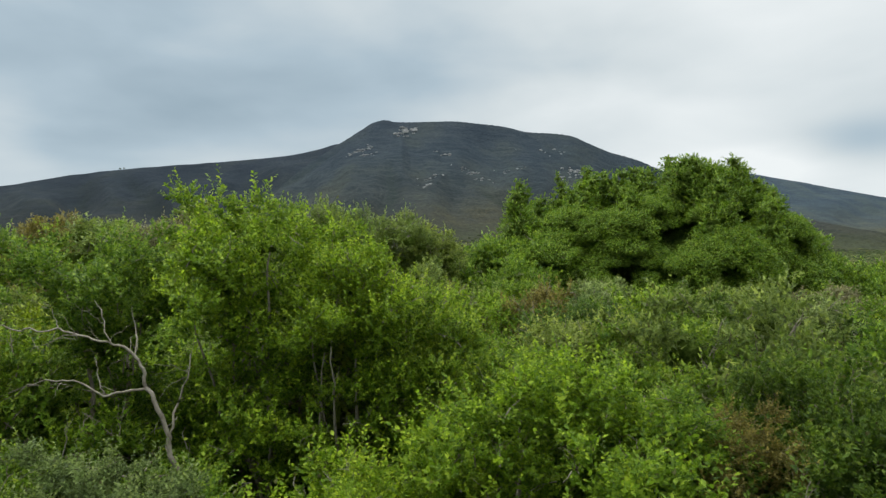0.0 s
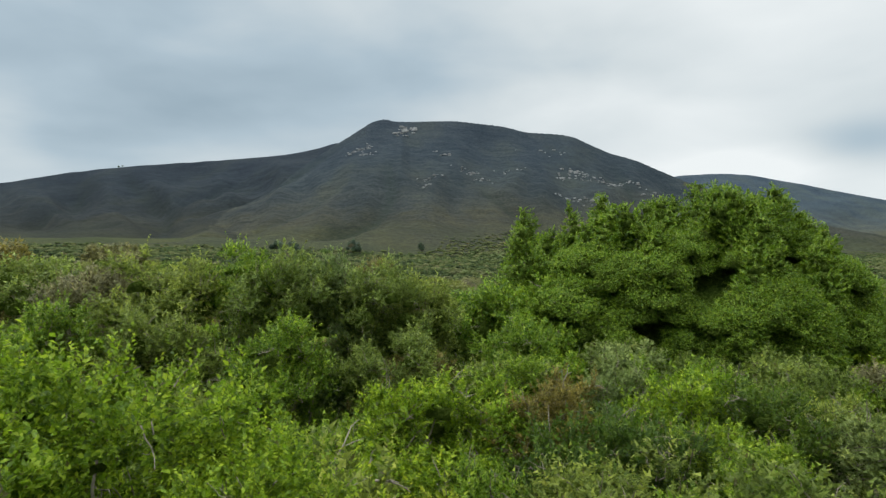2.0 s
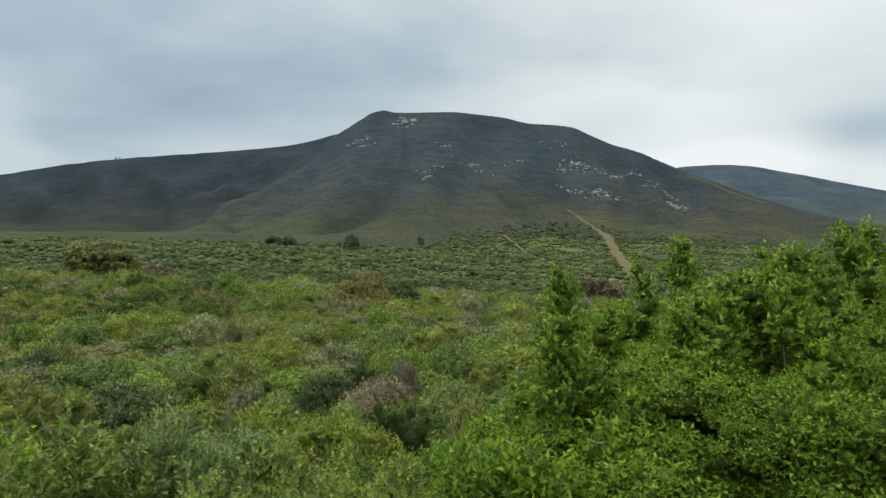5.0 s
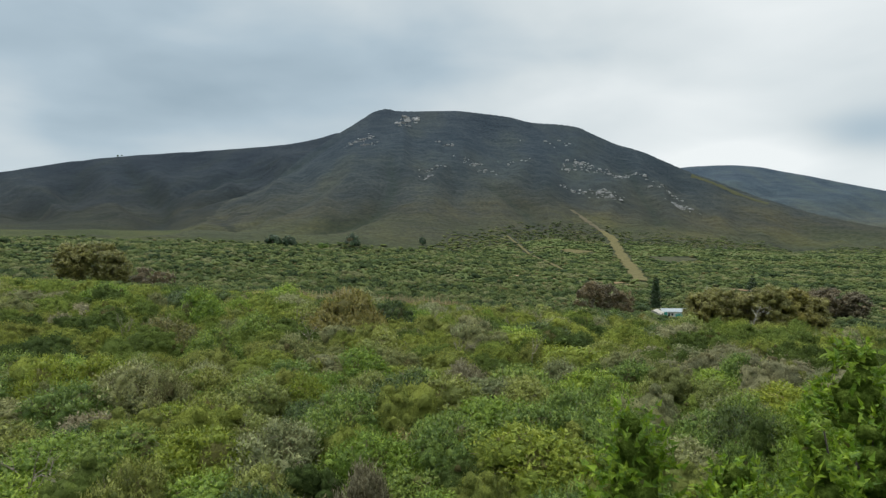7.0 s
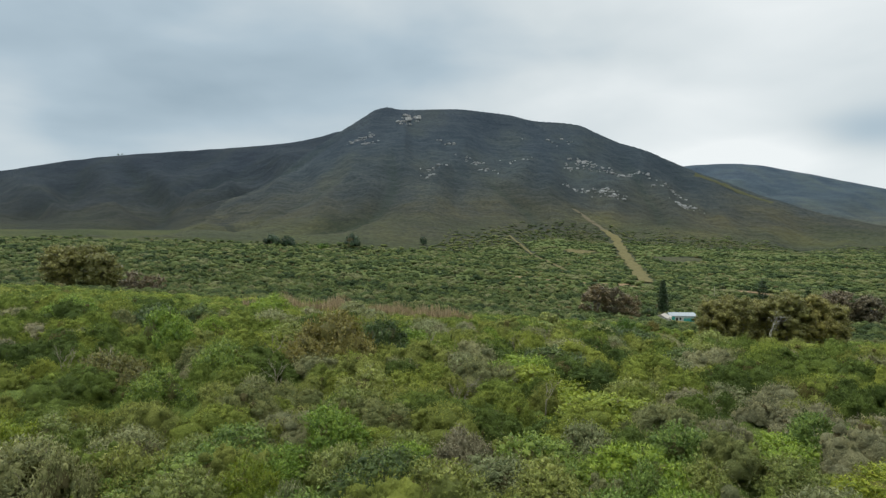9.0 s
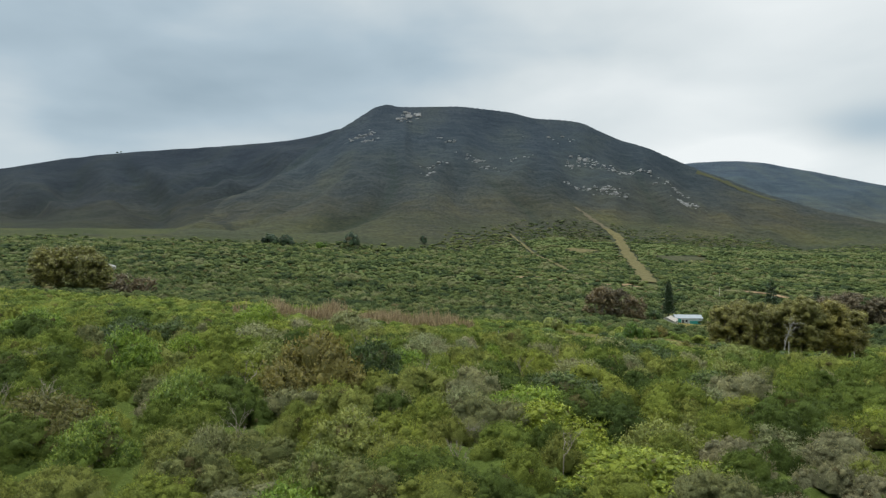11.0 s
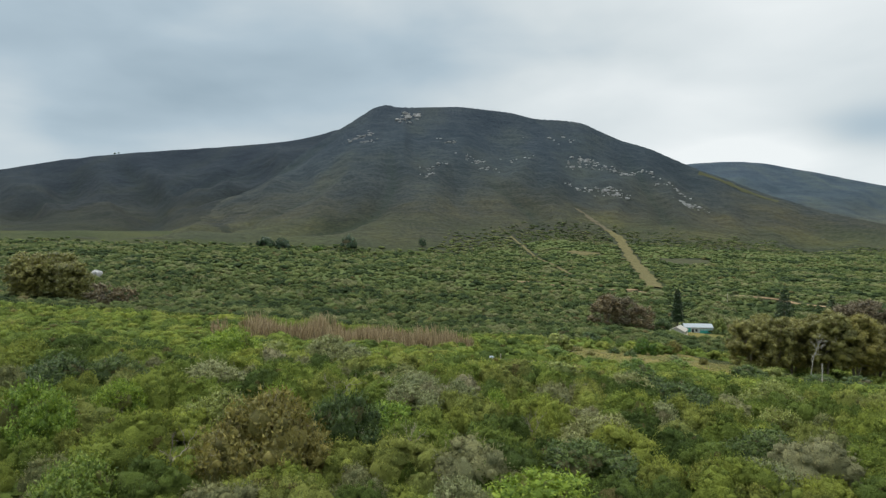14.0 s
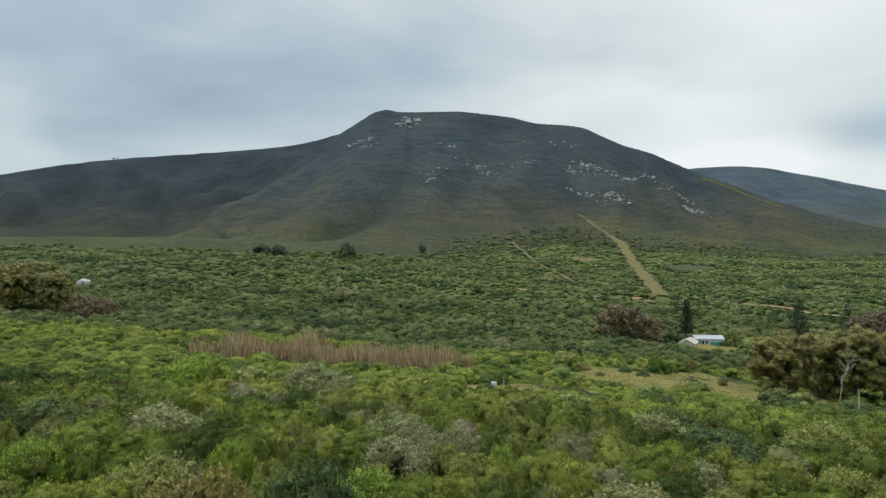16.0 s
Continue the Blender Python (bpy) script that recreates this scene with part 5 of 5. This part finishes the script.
def houses():
    gable_house("cottage", "small cream cottage with pitched pale roof beside the scrub", 103.8, 332.0, 58, 8.2, 6.2, 2.6, 1.6, CREAM_WALL, CREAM_ROOF, [
        ("window", "left", -1.0, 1.0, 0.8, 1.0, PANE), ("window", "front", 2.2, 1.0, 1.0, 1.0, PANE), ("window", "front", 0.4, 1.0, 0.8, 1.0, PANE), ("door", "front", -1.6, 0.0, 0.9, 2.0, PANE)])
    ob = gable_house("workshop", "long grey shed with zinc roof and teal screens", 120.0, 352.0, -4, 12.4, 6.5, 2.9, 1.3, GREY_WALL, ZINC, [
        ("door", "front", -2.9, 0.0, 1.1, 2.1, PANE), ("window", "front", -1.3, 0.9, 1.0, 1.2, PANE), ("shutter", "front", 2.9, 0.1, 5.2, 2.0, TEAL), ("shutter", "front", -4.9, 0.1, 2.2, 2.5, TEAL)])
    box_part("rail", (5.4, 0.1, 0.22), (2.9, -3.36, 1.75), WHITE_PAINT, ob, 0.01)
    box_part("annex", (2.8, 3.0, 2.5), (-7.4, 0.6, 1.2), TEAL, ob, 0.03, label="teal sheet lean-to")
    tank = thing("water_tank", "round white water tank beside the teal lean-to", "tank", pose(113.2, 348.6, float(ground(113.2, 348.6))))
    bm = bmesh.new()
    bmesh.ops.create_cone(bm, cap_ends=True, segments=20, radius1=0.9, radius2=0.9, depth=1.9)
    bmesh.ops.bevel(bm, geom=[e for e in bm.edges if abs(e.verts[0].co.z - e.verts[1].co.z) < 1e-4], offset=0.12, segments=2, affect="EDGES")
    bmesh.ops.translate(bm, vec=(0, 0, 0.95), verts=bm.verts[:])
    part("shell", bm, WHITE_PAINT, tank)
    gable_house("bungalow", "white-walled house with pale roof half hidden by trees", 172.0, 352.0, 8, 13.0, 8.0, 3.0, 1.9, WHITE_PAINT, ZINC, [
        ("window", "front", -3.2, 1.0, 1.4, 1.2, PANE), ("window", "front", 3.2, 1.0, 1.4, 1.2, PANE), ("door", "front", 0.0, 0.0, 1.0, 2.1, PANE)])
    # small tank on a stand by the clearing, with its post
    x, y = 11.2, 181.5
    stand = thing("tank_stand", "pale blue box tank on a low metal stand", "tank", pose(x, y, float(ground(x, y))))
    box_part("tank", (0.9, 0.9, 0.9), (0, 0, 1.3), TANK, stand, 0.08)
    box_part("lid", (0.45, 0.45, 0.1), (0, 0, 1.79), ZINC, stand, 0.02)
    for px in (-0.45, 0.45):
        for py in (-0.4, 0.4):
            box_part("leg", (0.08, 0.08, 1.1), (px, py, 0.35), ZINC, stand, 0.01)
    for px, py, tall in ((12.9, 181.0, 2.4), (79.0, 188.0, 5.6), (99.0, 196.0, 5.0), (188.0, 470.0, 7.5)):
        post = new("post", mesh_of("post", *tube([(0, 0, -0.4), (0, 0, tall)], [0.11, 0.08], 7), smooth=True))
        post.data.materials.append(WOOD_POLE)
        post.matrix_basis = pose(px, py, float(ground(px, py)), 1.5, -1.0, 0)
        tagged(post, "weathered upright wooden pole standing in the grass", "post", "wooden poles")


def ribbon(name, line, half, mat, label, lift):
    """A worn strip laid along the slope."""
    a = np.array(line, float)
    run = np.r_[0, np.cumsum(np.hypot(*np.diff(a, axis=0).T))]
    t = np.arange(0, run[-1], 3.0)
    x, y = smooth_interp(t, run, a[:, 0]), smooth_interp(t, run, a[:, 1])
    dx, dy = np.gradient(x), np.gradient(y)
    n = np.hypot(dx, dy)
    edge = half * (1 + 0.18 * np.sin(t * 0.21) + 0.12 * np.sin(t * 0.083 + 1))
    s = np.linspace(-1, 1, 5)
    xs, ys = x[:, None] - dy[:, None] / n[:, None] * s * edge[:, None], y[:, None] + dx[:, None] / n[:, None] * s * edge[:, None]
    ob = new(name, sheet_mesh(name, xs, ys, height(xs, ys) + lift))
    ob.data.materials.append(mat)
    tagged(ob, label, "track", kind="structure")


def patch(name, cx, cy, rx, ry, mat, label, lift, seed):
    """A bare or grassy patch with an uneven edge, following the ground."""
    g = np.random.RandomState(seed)
    turn = np.linspace(0, 2 * np.pi, 61)
    wob = 1 + 0.16 * np.sin(turn * 3 + g.uniform(0, 6)) + 0.1 * np.sin(turn * 7 + g.uniform(0, 6)) + 0.06 * np.sin(turn * 13 + g.uniform(0, 6))
    s = np.linspace(0.0, 1, 14)
    xs, ys = cx + rx * s[:, None] * np.cos(turn) * wob, cy + ry * s[:, None] * np.sin(turn) * wob
    ob = new(name, sheet_mesh(name, xs, ys, height(xs, ys) + lift))
    ob.data.materials.append(mat)
    tagged(ob, label, "clearing", kind="structure")


def valley_floor():
    ribbon("track", TRAIL[:7], 6.0, TRACK, "straight grassy firebreak running up the slope", 0.7)
    ribbon("track", TRAIL[6:], 4.4, TRACK_DRY, "worn greyish upper end of the firebreak", 0.7)
    ribbon("track", PATH_LOW, 1.7, TRACK, "faint grassy path up the foot slope", 0.6)
    ribbon("dirt_road", SCAR, 1.3, DIRT, "pale broken dirt track across the foot slope", 0.5)
    # ribbon added to paint the softly lit slope of the shoulder
    ribbon("grass_strip", [(585, 1492), (630, 1463), (675, 1426), (715, 1392)], 9, MEADOW, "yellow-green strip on the mountain's shoulder, coloured as a lit slope", 0.8)
    patch("meadow", 157, 760, 17, 10, TRACK, "pale yellow grass opening on the foot slope", 0.5, 11)
    patch("meadow", 263, 737, 26, 16, MEADOW, "green grass opening on the foot slope", 0.5, 12)
    ribbon("dirt_road", ROAD, 2.4, DIRT, "pale orange dirt road through the scrub", 0.5)
    patch("grass_clearing", 60, 216, 36, 31, GRASS, "dry yellow-green grass clearing", 0.25, 1)
    patch("grass_clearing", 112, 338, 15, 12, GRASS, "mown grass yard round the houses", 0.25, 2)
    patch("grass_clearing", 13, 175, 11, 16, GRASS, "thin dry grass and weeds", 0.2, 8)
    patch("bare_patch", 55, 181, 10, 3.6, DIRT, "bare reddish-brown soil beside the clearing", 0.33, 4)
    patch("bare_patch", 14, 184, 9, 4, DIRT, "bare reddish soil with thin grass", 0.28, 5)
    patch("bare_patch", 129, 494, 9, 2.6, DIRT, "pale bare soil scar on the slope", 0.3, 6)
    patch("bare_patch", 61, 521, 11, 2.4, DIRT, "pale bare soil scar on the slope", 0.3, 7)
    rng = np.random.RandomState(61)
    # reeds
    n = 13000
    turn, rho = rng.uniform(0, 2 * np.pi, n), np.sqrt(rng.rand(n))
    x, y = -23 + 33 * rho * np.cos(turn), 216 + 15 * rho * np.sin(turn)
    keep = waves(x, y, 9, 8) > 0.0
    x, y = x[keep], y[keep]
    tall = rng.uniform(1.8, 5.6, len(x)) * (0.8 + 0.35 * waves(x, y, 16, 9))
    p = np.stack([x, y, ground(x, y) + tall / 2], 1)
    lean = np.stack([rng.normal(size=len(x)) * 0.2, rng.normal(size=len(x)) * 0.2, np.ones(len(x))], 1) * tall[:, None] / 2
    a = rng.uniform(0, np.pi, len(x))
    w = np.stack([np.cos(a), np.sin(a), 0 * a], 1) * rng.uniform(0.10, 0.24, (len(x), 1))
    v = np.stack([p - lean - w, p - lean + w, p + lean], 1).reshape(-1, 3)
    ob = new("reed_bed", mesh_of("reed_bed", v, np.arange(len(v)).reshape(-1, 3)))
    ob.data.materials.append(REED)
    tagged(ob, "tall dry pinkish-brown reeds along the wet ground", "reeds", kind="stuff")
    # grass tufts
    n = 15000
    turn, rho = rng.uniform(0, 2 * np.pi, n), np.sqrt(rng.rand(n))
    x, y = 52 + 42 * rho * np.cos(turn), 204 + 44 * rho * np.sin(turn)
    p = np.stack([x, y, ground(x, y) + 0.28], 1)
    v, f = cards(p, unit(rng.normal(size=p.shape) * 0.4 + [0, 0, 1]), rng, 0.42, 0.2, 0.0, True)
    ob = new("grass_tufts", mesh_of("grass_tufts", v, f))
    ob.data.materials.append(STRAW)
    tagged(ob, "coarse dry grass tufts over the clearing", "grass", kind="stuff")


ROCKS = [(-82, 1545, 14, 12, 26), (-92, 1510, 10, 6, 10), (-180, 1426, 24, 14, 26), (-155, 1380, 16, 7, 14), (-205, 1420, 10, 8, 10), (5, 1399, 16, 5, 9), (60, 1301, 22, 10, 22), (-18, 1222, 20, 5, 12),
         (-25, 1169, 12, 4, 12), (291, 1386, 14, 9, 26), (262, 1356, 9, 12, 16), (323, 1368, 26, 9, 26), (341, 1346, 24, 8, 24), (405, 1366, 32, 7, 28), (250, 1220, 22, 5, 26), (300, 1226, 16, 7, 26),
         (314, 1203, 16, 9, 34), (468, 1312, 26, 7, 22), (455, 1232, 14, 7, 26), (490, 1258, 20, 6, 14), (254, 1476, 30, 6, 12), (149, 1337, 24, 5, 9), (90, 1250, 18, 5, 9)]


def outcrops():
    rng = np.random.RandomState(71)
    d, f = sphere(1)
    for x, y, rx, ry, count in ROCKS:
        pieces = []
        for _ in range(count):
            px, py = x + rng.normal() * rx * 0.75, y + rng.normal() * ry * 1.1
            r = rng.uniform(0.6, 1.7) * (1.6 if rng.rand() < 0.2 else 1) * (1.9 if y > 1500 else 1.1)
            v = np.sign(d) * np.abs(d) ** 0.6 * rng.uniform(0.8, 1.15, (len(d), 1)) * [r * 1.7, r, r * 0.75]
            pieces.append((v + [px, py, float(height(px, py)) + r * 0.35], f))
        ob = new("rock_outcrop", mesh_of("rock_outcrop", *joined(pieces)))
        ob.data.materials.append(ROCK)
        tagged(ob, "scattered pale sandstone boulders on the heath slope", "rocks", "mountain outcrops", "stuff")
    v = np.sign(d) * np.abs(d) ** 0.7 * rng.uniform(0.8, 1.15, (len(d), 1)) * [4.6, 3.4, 3.6]
    b = new("boulder", mesh_of("boulder", v, f))
    b.data.materials.append(ROCK)
    b.matrix_basis = pose(-199, 418, float(ground(-199, 418)) + 1.4)
    tagged(b, "large pale grey boulder standing out of the scrub", "rock")


def bare_tree():
    """The grey leafless limbs that arch out of the nearest thicket."""
    rng = np.random.RandomState(5)
    x, y = -5.2, 11.8
    z = (float(ground(x, y)) - 0.55) / 0.91
    ob = thing("bare_tree", "grey arching half-dead tree with bare forked limbs", "tree", pose(x, y, 0.55) @ Matrix.Diagonal((0.91, 0.91, 0.91, 1)))
    lines = [((0.25, 0, z - 0.2), (0.0, 0, 3.0), 0.1, 0.085), ((0.0, 0, 3.0), (-0.36, -0.05, 4.1), 0.085, 0.07), ((-0.36, -0.05, 4.1), (-0.45, -0.1, 4.55), 0.06, 0.05), ((-0.45, -0.1, 4.55), (-0.82, -0.2, 4.82), 0.05, 0.04),
             ((-0.82, -0.2, 4.82), (-1.6, -0.3, 5.09), 0.04, 0.028), ((-1.6, -0.3, 5.09), (-2.5, -0.4, 5.14), 0.028, 0.018), ((-2.5, -0.4, 5.14), (-3.1, -0.45, 4.95), 0.018, 0.008), ((-0.36, -0.05, 4.1), (-0.95, -0.2, 4.0), 0.045, 0.035),
             ((-0.95, -0.2, 4.0), (-1.6, -0.35, 4.27), 0.035, 0.02), ((-1.6, -0.35, 4.27), (-2.25, -0.4, 4.0), 0.02, 0.008), ((-0.95, -0.2, 4.0), (-1.15, -0.1, 4.6), 0.022, 0.01), ((-0.82, -0.2, 4.82), (-1.2, 0.0, 5.5), 0.025, 0.01),
             ((-0.45, -0.1, 4.55), (-0.7, 0.2, 5.4), 0.03, 0.01), ((-1.6, -0.3, 5.09), (-1.9, -0.2, 5.5), 0.014, 0.006), ((0.0, 0, 3.0), (0.25, 0.2, 4.6), 0.05, 0.02), ((-1.2, -0.25, 4.95), (-1.9, -0.5, 4.75), 0.018, 0.007), ((0.1, 0, 2.6), (-1.6, -0.6, 3.1), 0.04, 0.012), ((-1.6, -0.6, 3.1), (-2.2, -0.7, 2.9), 0.014, 0.006)]
    for k in range(26):
        a, b, p, q = lines[rng.randint(3, 18)]
        at = np.array(a) + (np.array(b) - np.array(a)) * rng.rand()
        lines.append((at, at + unit(np.array([-0.5, 0, 0.25]) + rng.normal(size=3) * 0.7) * rng.uniform(0.25, 0.6), 0.011, 0.004))
    part("trunk", mesh_of("trunk", *joined([limb(rng, a, b, p * 0.48, q * 0.5, 0.3, 11, 7) for a, b, p, q in lines]), smooth=True), BARK_GREY, ob, "grey bark limbs")


def trees():
    for i, (x, y, tall, wide) in enumerate([(80.0, 220, 13.5, 5.2), (87.0, 223, 15.5, 5.4), (94.5, 226, 15.0, 5.2), (101.0, 223, 18.0, 6.2), (109.0, 222, 17.5, 6.0), (117, 226, 15.5, 5.2)]):
        gum_tree(x, y, tall, wide, 80 + i, card=0.28)
    for i, (x, y, tall, wide) in enumerate([(-171, 318, 19.5, 7.5), (-160, 322, 20.5, 8.0), (-150, 316, 17.0, 7.0)]):
        gum_tree(x, y, tall, wide, 90 + i, card=0.7)
    for i, (x, y, tall, wide) in enumerate([(-121, 284, 9.0, 5.0), (-115, 288, 7.5, 4.5), (73, 338, 15.0, 7.0), (82, 342, 15.0, 7.0), (90, 338, 12.0, 6.0)]):
        gum_tree(x, y, tall, wide, 100 + i, LEAF_GUM_BROWN, "dusky brown-leaved spreading tree beside the valley scrub", 0.7, 60, "brown-leaved trees")
    for i, (x, y, tall, wide) in enumerate([(190, 352, 15.0, 7.0), (201, 356, 16.5, 8.0), (213, 350, 15.0, 7.0)]):
        gum_tree(x, y, tall, wide, 110 + i, LEAF_GUM_BROWN, "tall brownish eucalyptus behind the houses", 0.75)
    tier_pine(112.8, 357, 19.5, 3.2, 120, 30, 0.12, "tall dark columnar pine beside the cottage", 0.2, 0.55)
    tier_pine(163, 356, 23.5, 6.6, 121, 21, 0.10, "dark star pine with level whorled branches")
    tier_pine(196, 373, 19.5, 5.0, 122, 18, 0.10, "smaller dark star pine behind the houses")
    dark = "dense dark green tree at the foot of the mountain"
    round_tree(-95, 690, 15.5, 9.0, 130, LEAF_PINE, dark)
    round_tree(-172, 660, 12.0, 9.5, 131, LEAF_PINE, dark)
    round_tree(-155, 662, 11.5, 8.0, 132, LEAF_PINE, dark)
    round_tree(-23, 745, 9.0, 4.5, 133, LEAF_PINE, dark)
    round_tree(-120, 655, 6.5, 6.0, 134, LEAF_DARK, dark)
    round_tree(148, 342, 8.5, 5.0, 135, LEAF_DARK, "dense dark green tree near the houses", 0.5)
    round_tree(58, 234, 4.8, 3.4, 136, LEAF_DARK, "dark round shrub tree at the edge of the clearing", 0.4)
    round_tree(50, 246, 3.4, 2.2, 137, SCRUB_LEAVES["green"], "round green bush on the clearing", 0.4)
    round_tree(70, 246, 3.8, 2.6, 138, SCRUB_LEAVES["rust"], "thin reddish-brown bare bush on the clearing", 0.4)
    for i, (x, y, tall, wide, leaf) in enumerate([(40, 262, 5.5, 4.4, LEAF_DARK), (47, 255, 4.2, 4.2, LEAF_DARK), (32, 226, 5.2, 4.2, LEAF_OLIVE), (27, 205, 2.4, 4.2, LEAF_GREEN), (57, 207, 2.0, 2.6, LEAF_GREEN), (53, 203, 1.8, 3.0, LEAF_RUST), (97, 187, 3.4, 3.6, LEAF_GREEN), (100, 340, 6.5, 4.4, LEAF_DARK), (131, 352, 7.5, 3.8, LEAF_OLIVE), (36, 172, 4.4, 3.6, LEAF_GREEN), (-14, 165, 4.2, 4.0, LEAF_GREY), (-28, 172, 3.8, 4.0, LEAF_OLIVE), (20, 158, 4.0, 3.6, LEAF_OLIVE), (65, 190, 3.6, 3.8, LEAF_DARK), (72, 193, 3.2, 3.6, LEAF_OLIVE), (80, 191, 3.4, 4.0, LEAF_DARK), (89, 192, 3.6, 4.2, LEAF_DARK), (98, 193, 3.4, 4.0, LEAF_GREEN), (107, 194, 3.8, 4.2, LEAF_DARK), (136, 345, 5.0, 4.0, LEAF_OLIVE), (131, 336, 4.0, 3.0, LEAF_GREEN)]):
        words = {LEAF_RUST: "broad brown-olive", LEAF_DARK: "dense dark green", LEAF_BRIGHT: "fresh bright green", LEAF_GREEN: "rounded mid green", LEAF_GREY: "silvery grey-green", LEAF_YELLOW: "yellow-green mounded", LEAF_OLIVE: "pale olive"}[leaf]
        round_tree(x, y, tall, wide, 140 + i, SCRUB_LEAVES[{LEAF_RUST: "rust", LEAF_DARK: "dark", LEAF_GREEN: "green", LEAF_GREY: "grey", LEAF_OLIVE: "olive"}[leaf]], words + " bush standing over lower scrub", 0.3, 30)
    g = np.random.RandomState(170)
    low = [SCRUB_LEAVES[k] for k in ("green", "olive", "dark", "grey", "rust", "olive")]
    for i in range(34):
        a, d = g.uniform(0, 2 * np.pi), g.uniform(0.45, 1.0)
        x, y = 52 + 38 * d * math.cos(a), 203 + 40 * d * math.sin(a)
        if x > 62 and 188 < y < 215:
            continue
        round_tree(x, y, g.uniform(0.9, 2.0), g.uniform(1.0, 2.2), 180 + i, low[g.randint(6)], "low rounded bush dotted on the grass clearing", 0.35, 10)
    for i, (x, y) in enumerate([(-1014, 1972), (-1003, 1973)]):
        rng = np.random.RandomState(160 + i)
        z = float(slope_height(x, y, RIDGE, 760, 1.5, 1.4))
        ob = thing("ridge_tree", "tiny lone dark tree on the ridge skyline", "tree", pose(x, y, z - 0.5))
        c, r = lobed(rng, 10, 3.0, 4.0, 2.5, 1.6)
        part("crown", mesh_of("crown", *core(rng, c, r, 2, 1.0), True), LEAF_PINE, ob)
        part("trunk", mesh_of("trunk", *limb(rng, (0, 0, -1), (0, 0, 4), 0.4, 0.2), smooth=True), BARK_DARK, ob)


milkwood()
bare_tree()
for x, y, tall, seed in ((-15.1, 54.3, 4.6, 3), (9.8, 117.3, 5.6, 10), (-32, 93, 6.2, 11), (-1.3, 107.6, 5.6, 12), (1.9, 91.8, 4.8, 13), (2.4, 83, 4.8, 14), (8.3, 85, 4.8, 15), (-11.3, 86, 5.2, 16), (-30, 96, 5.6, 17), (-9, 126, 6.2, 18), (-17, 104, 6.0, 19)):
    dead_tree(x, y, tall, seed)
dead_tree(92.0, 214.0, 14.5, 9, "tall dead tree with a pale forked trunk before the eucalyptus", BARK_PALE, 0.0065)
houses()
trees()
outcrops()
valley_floor()
scatter()
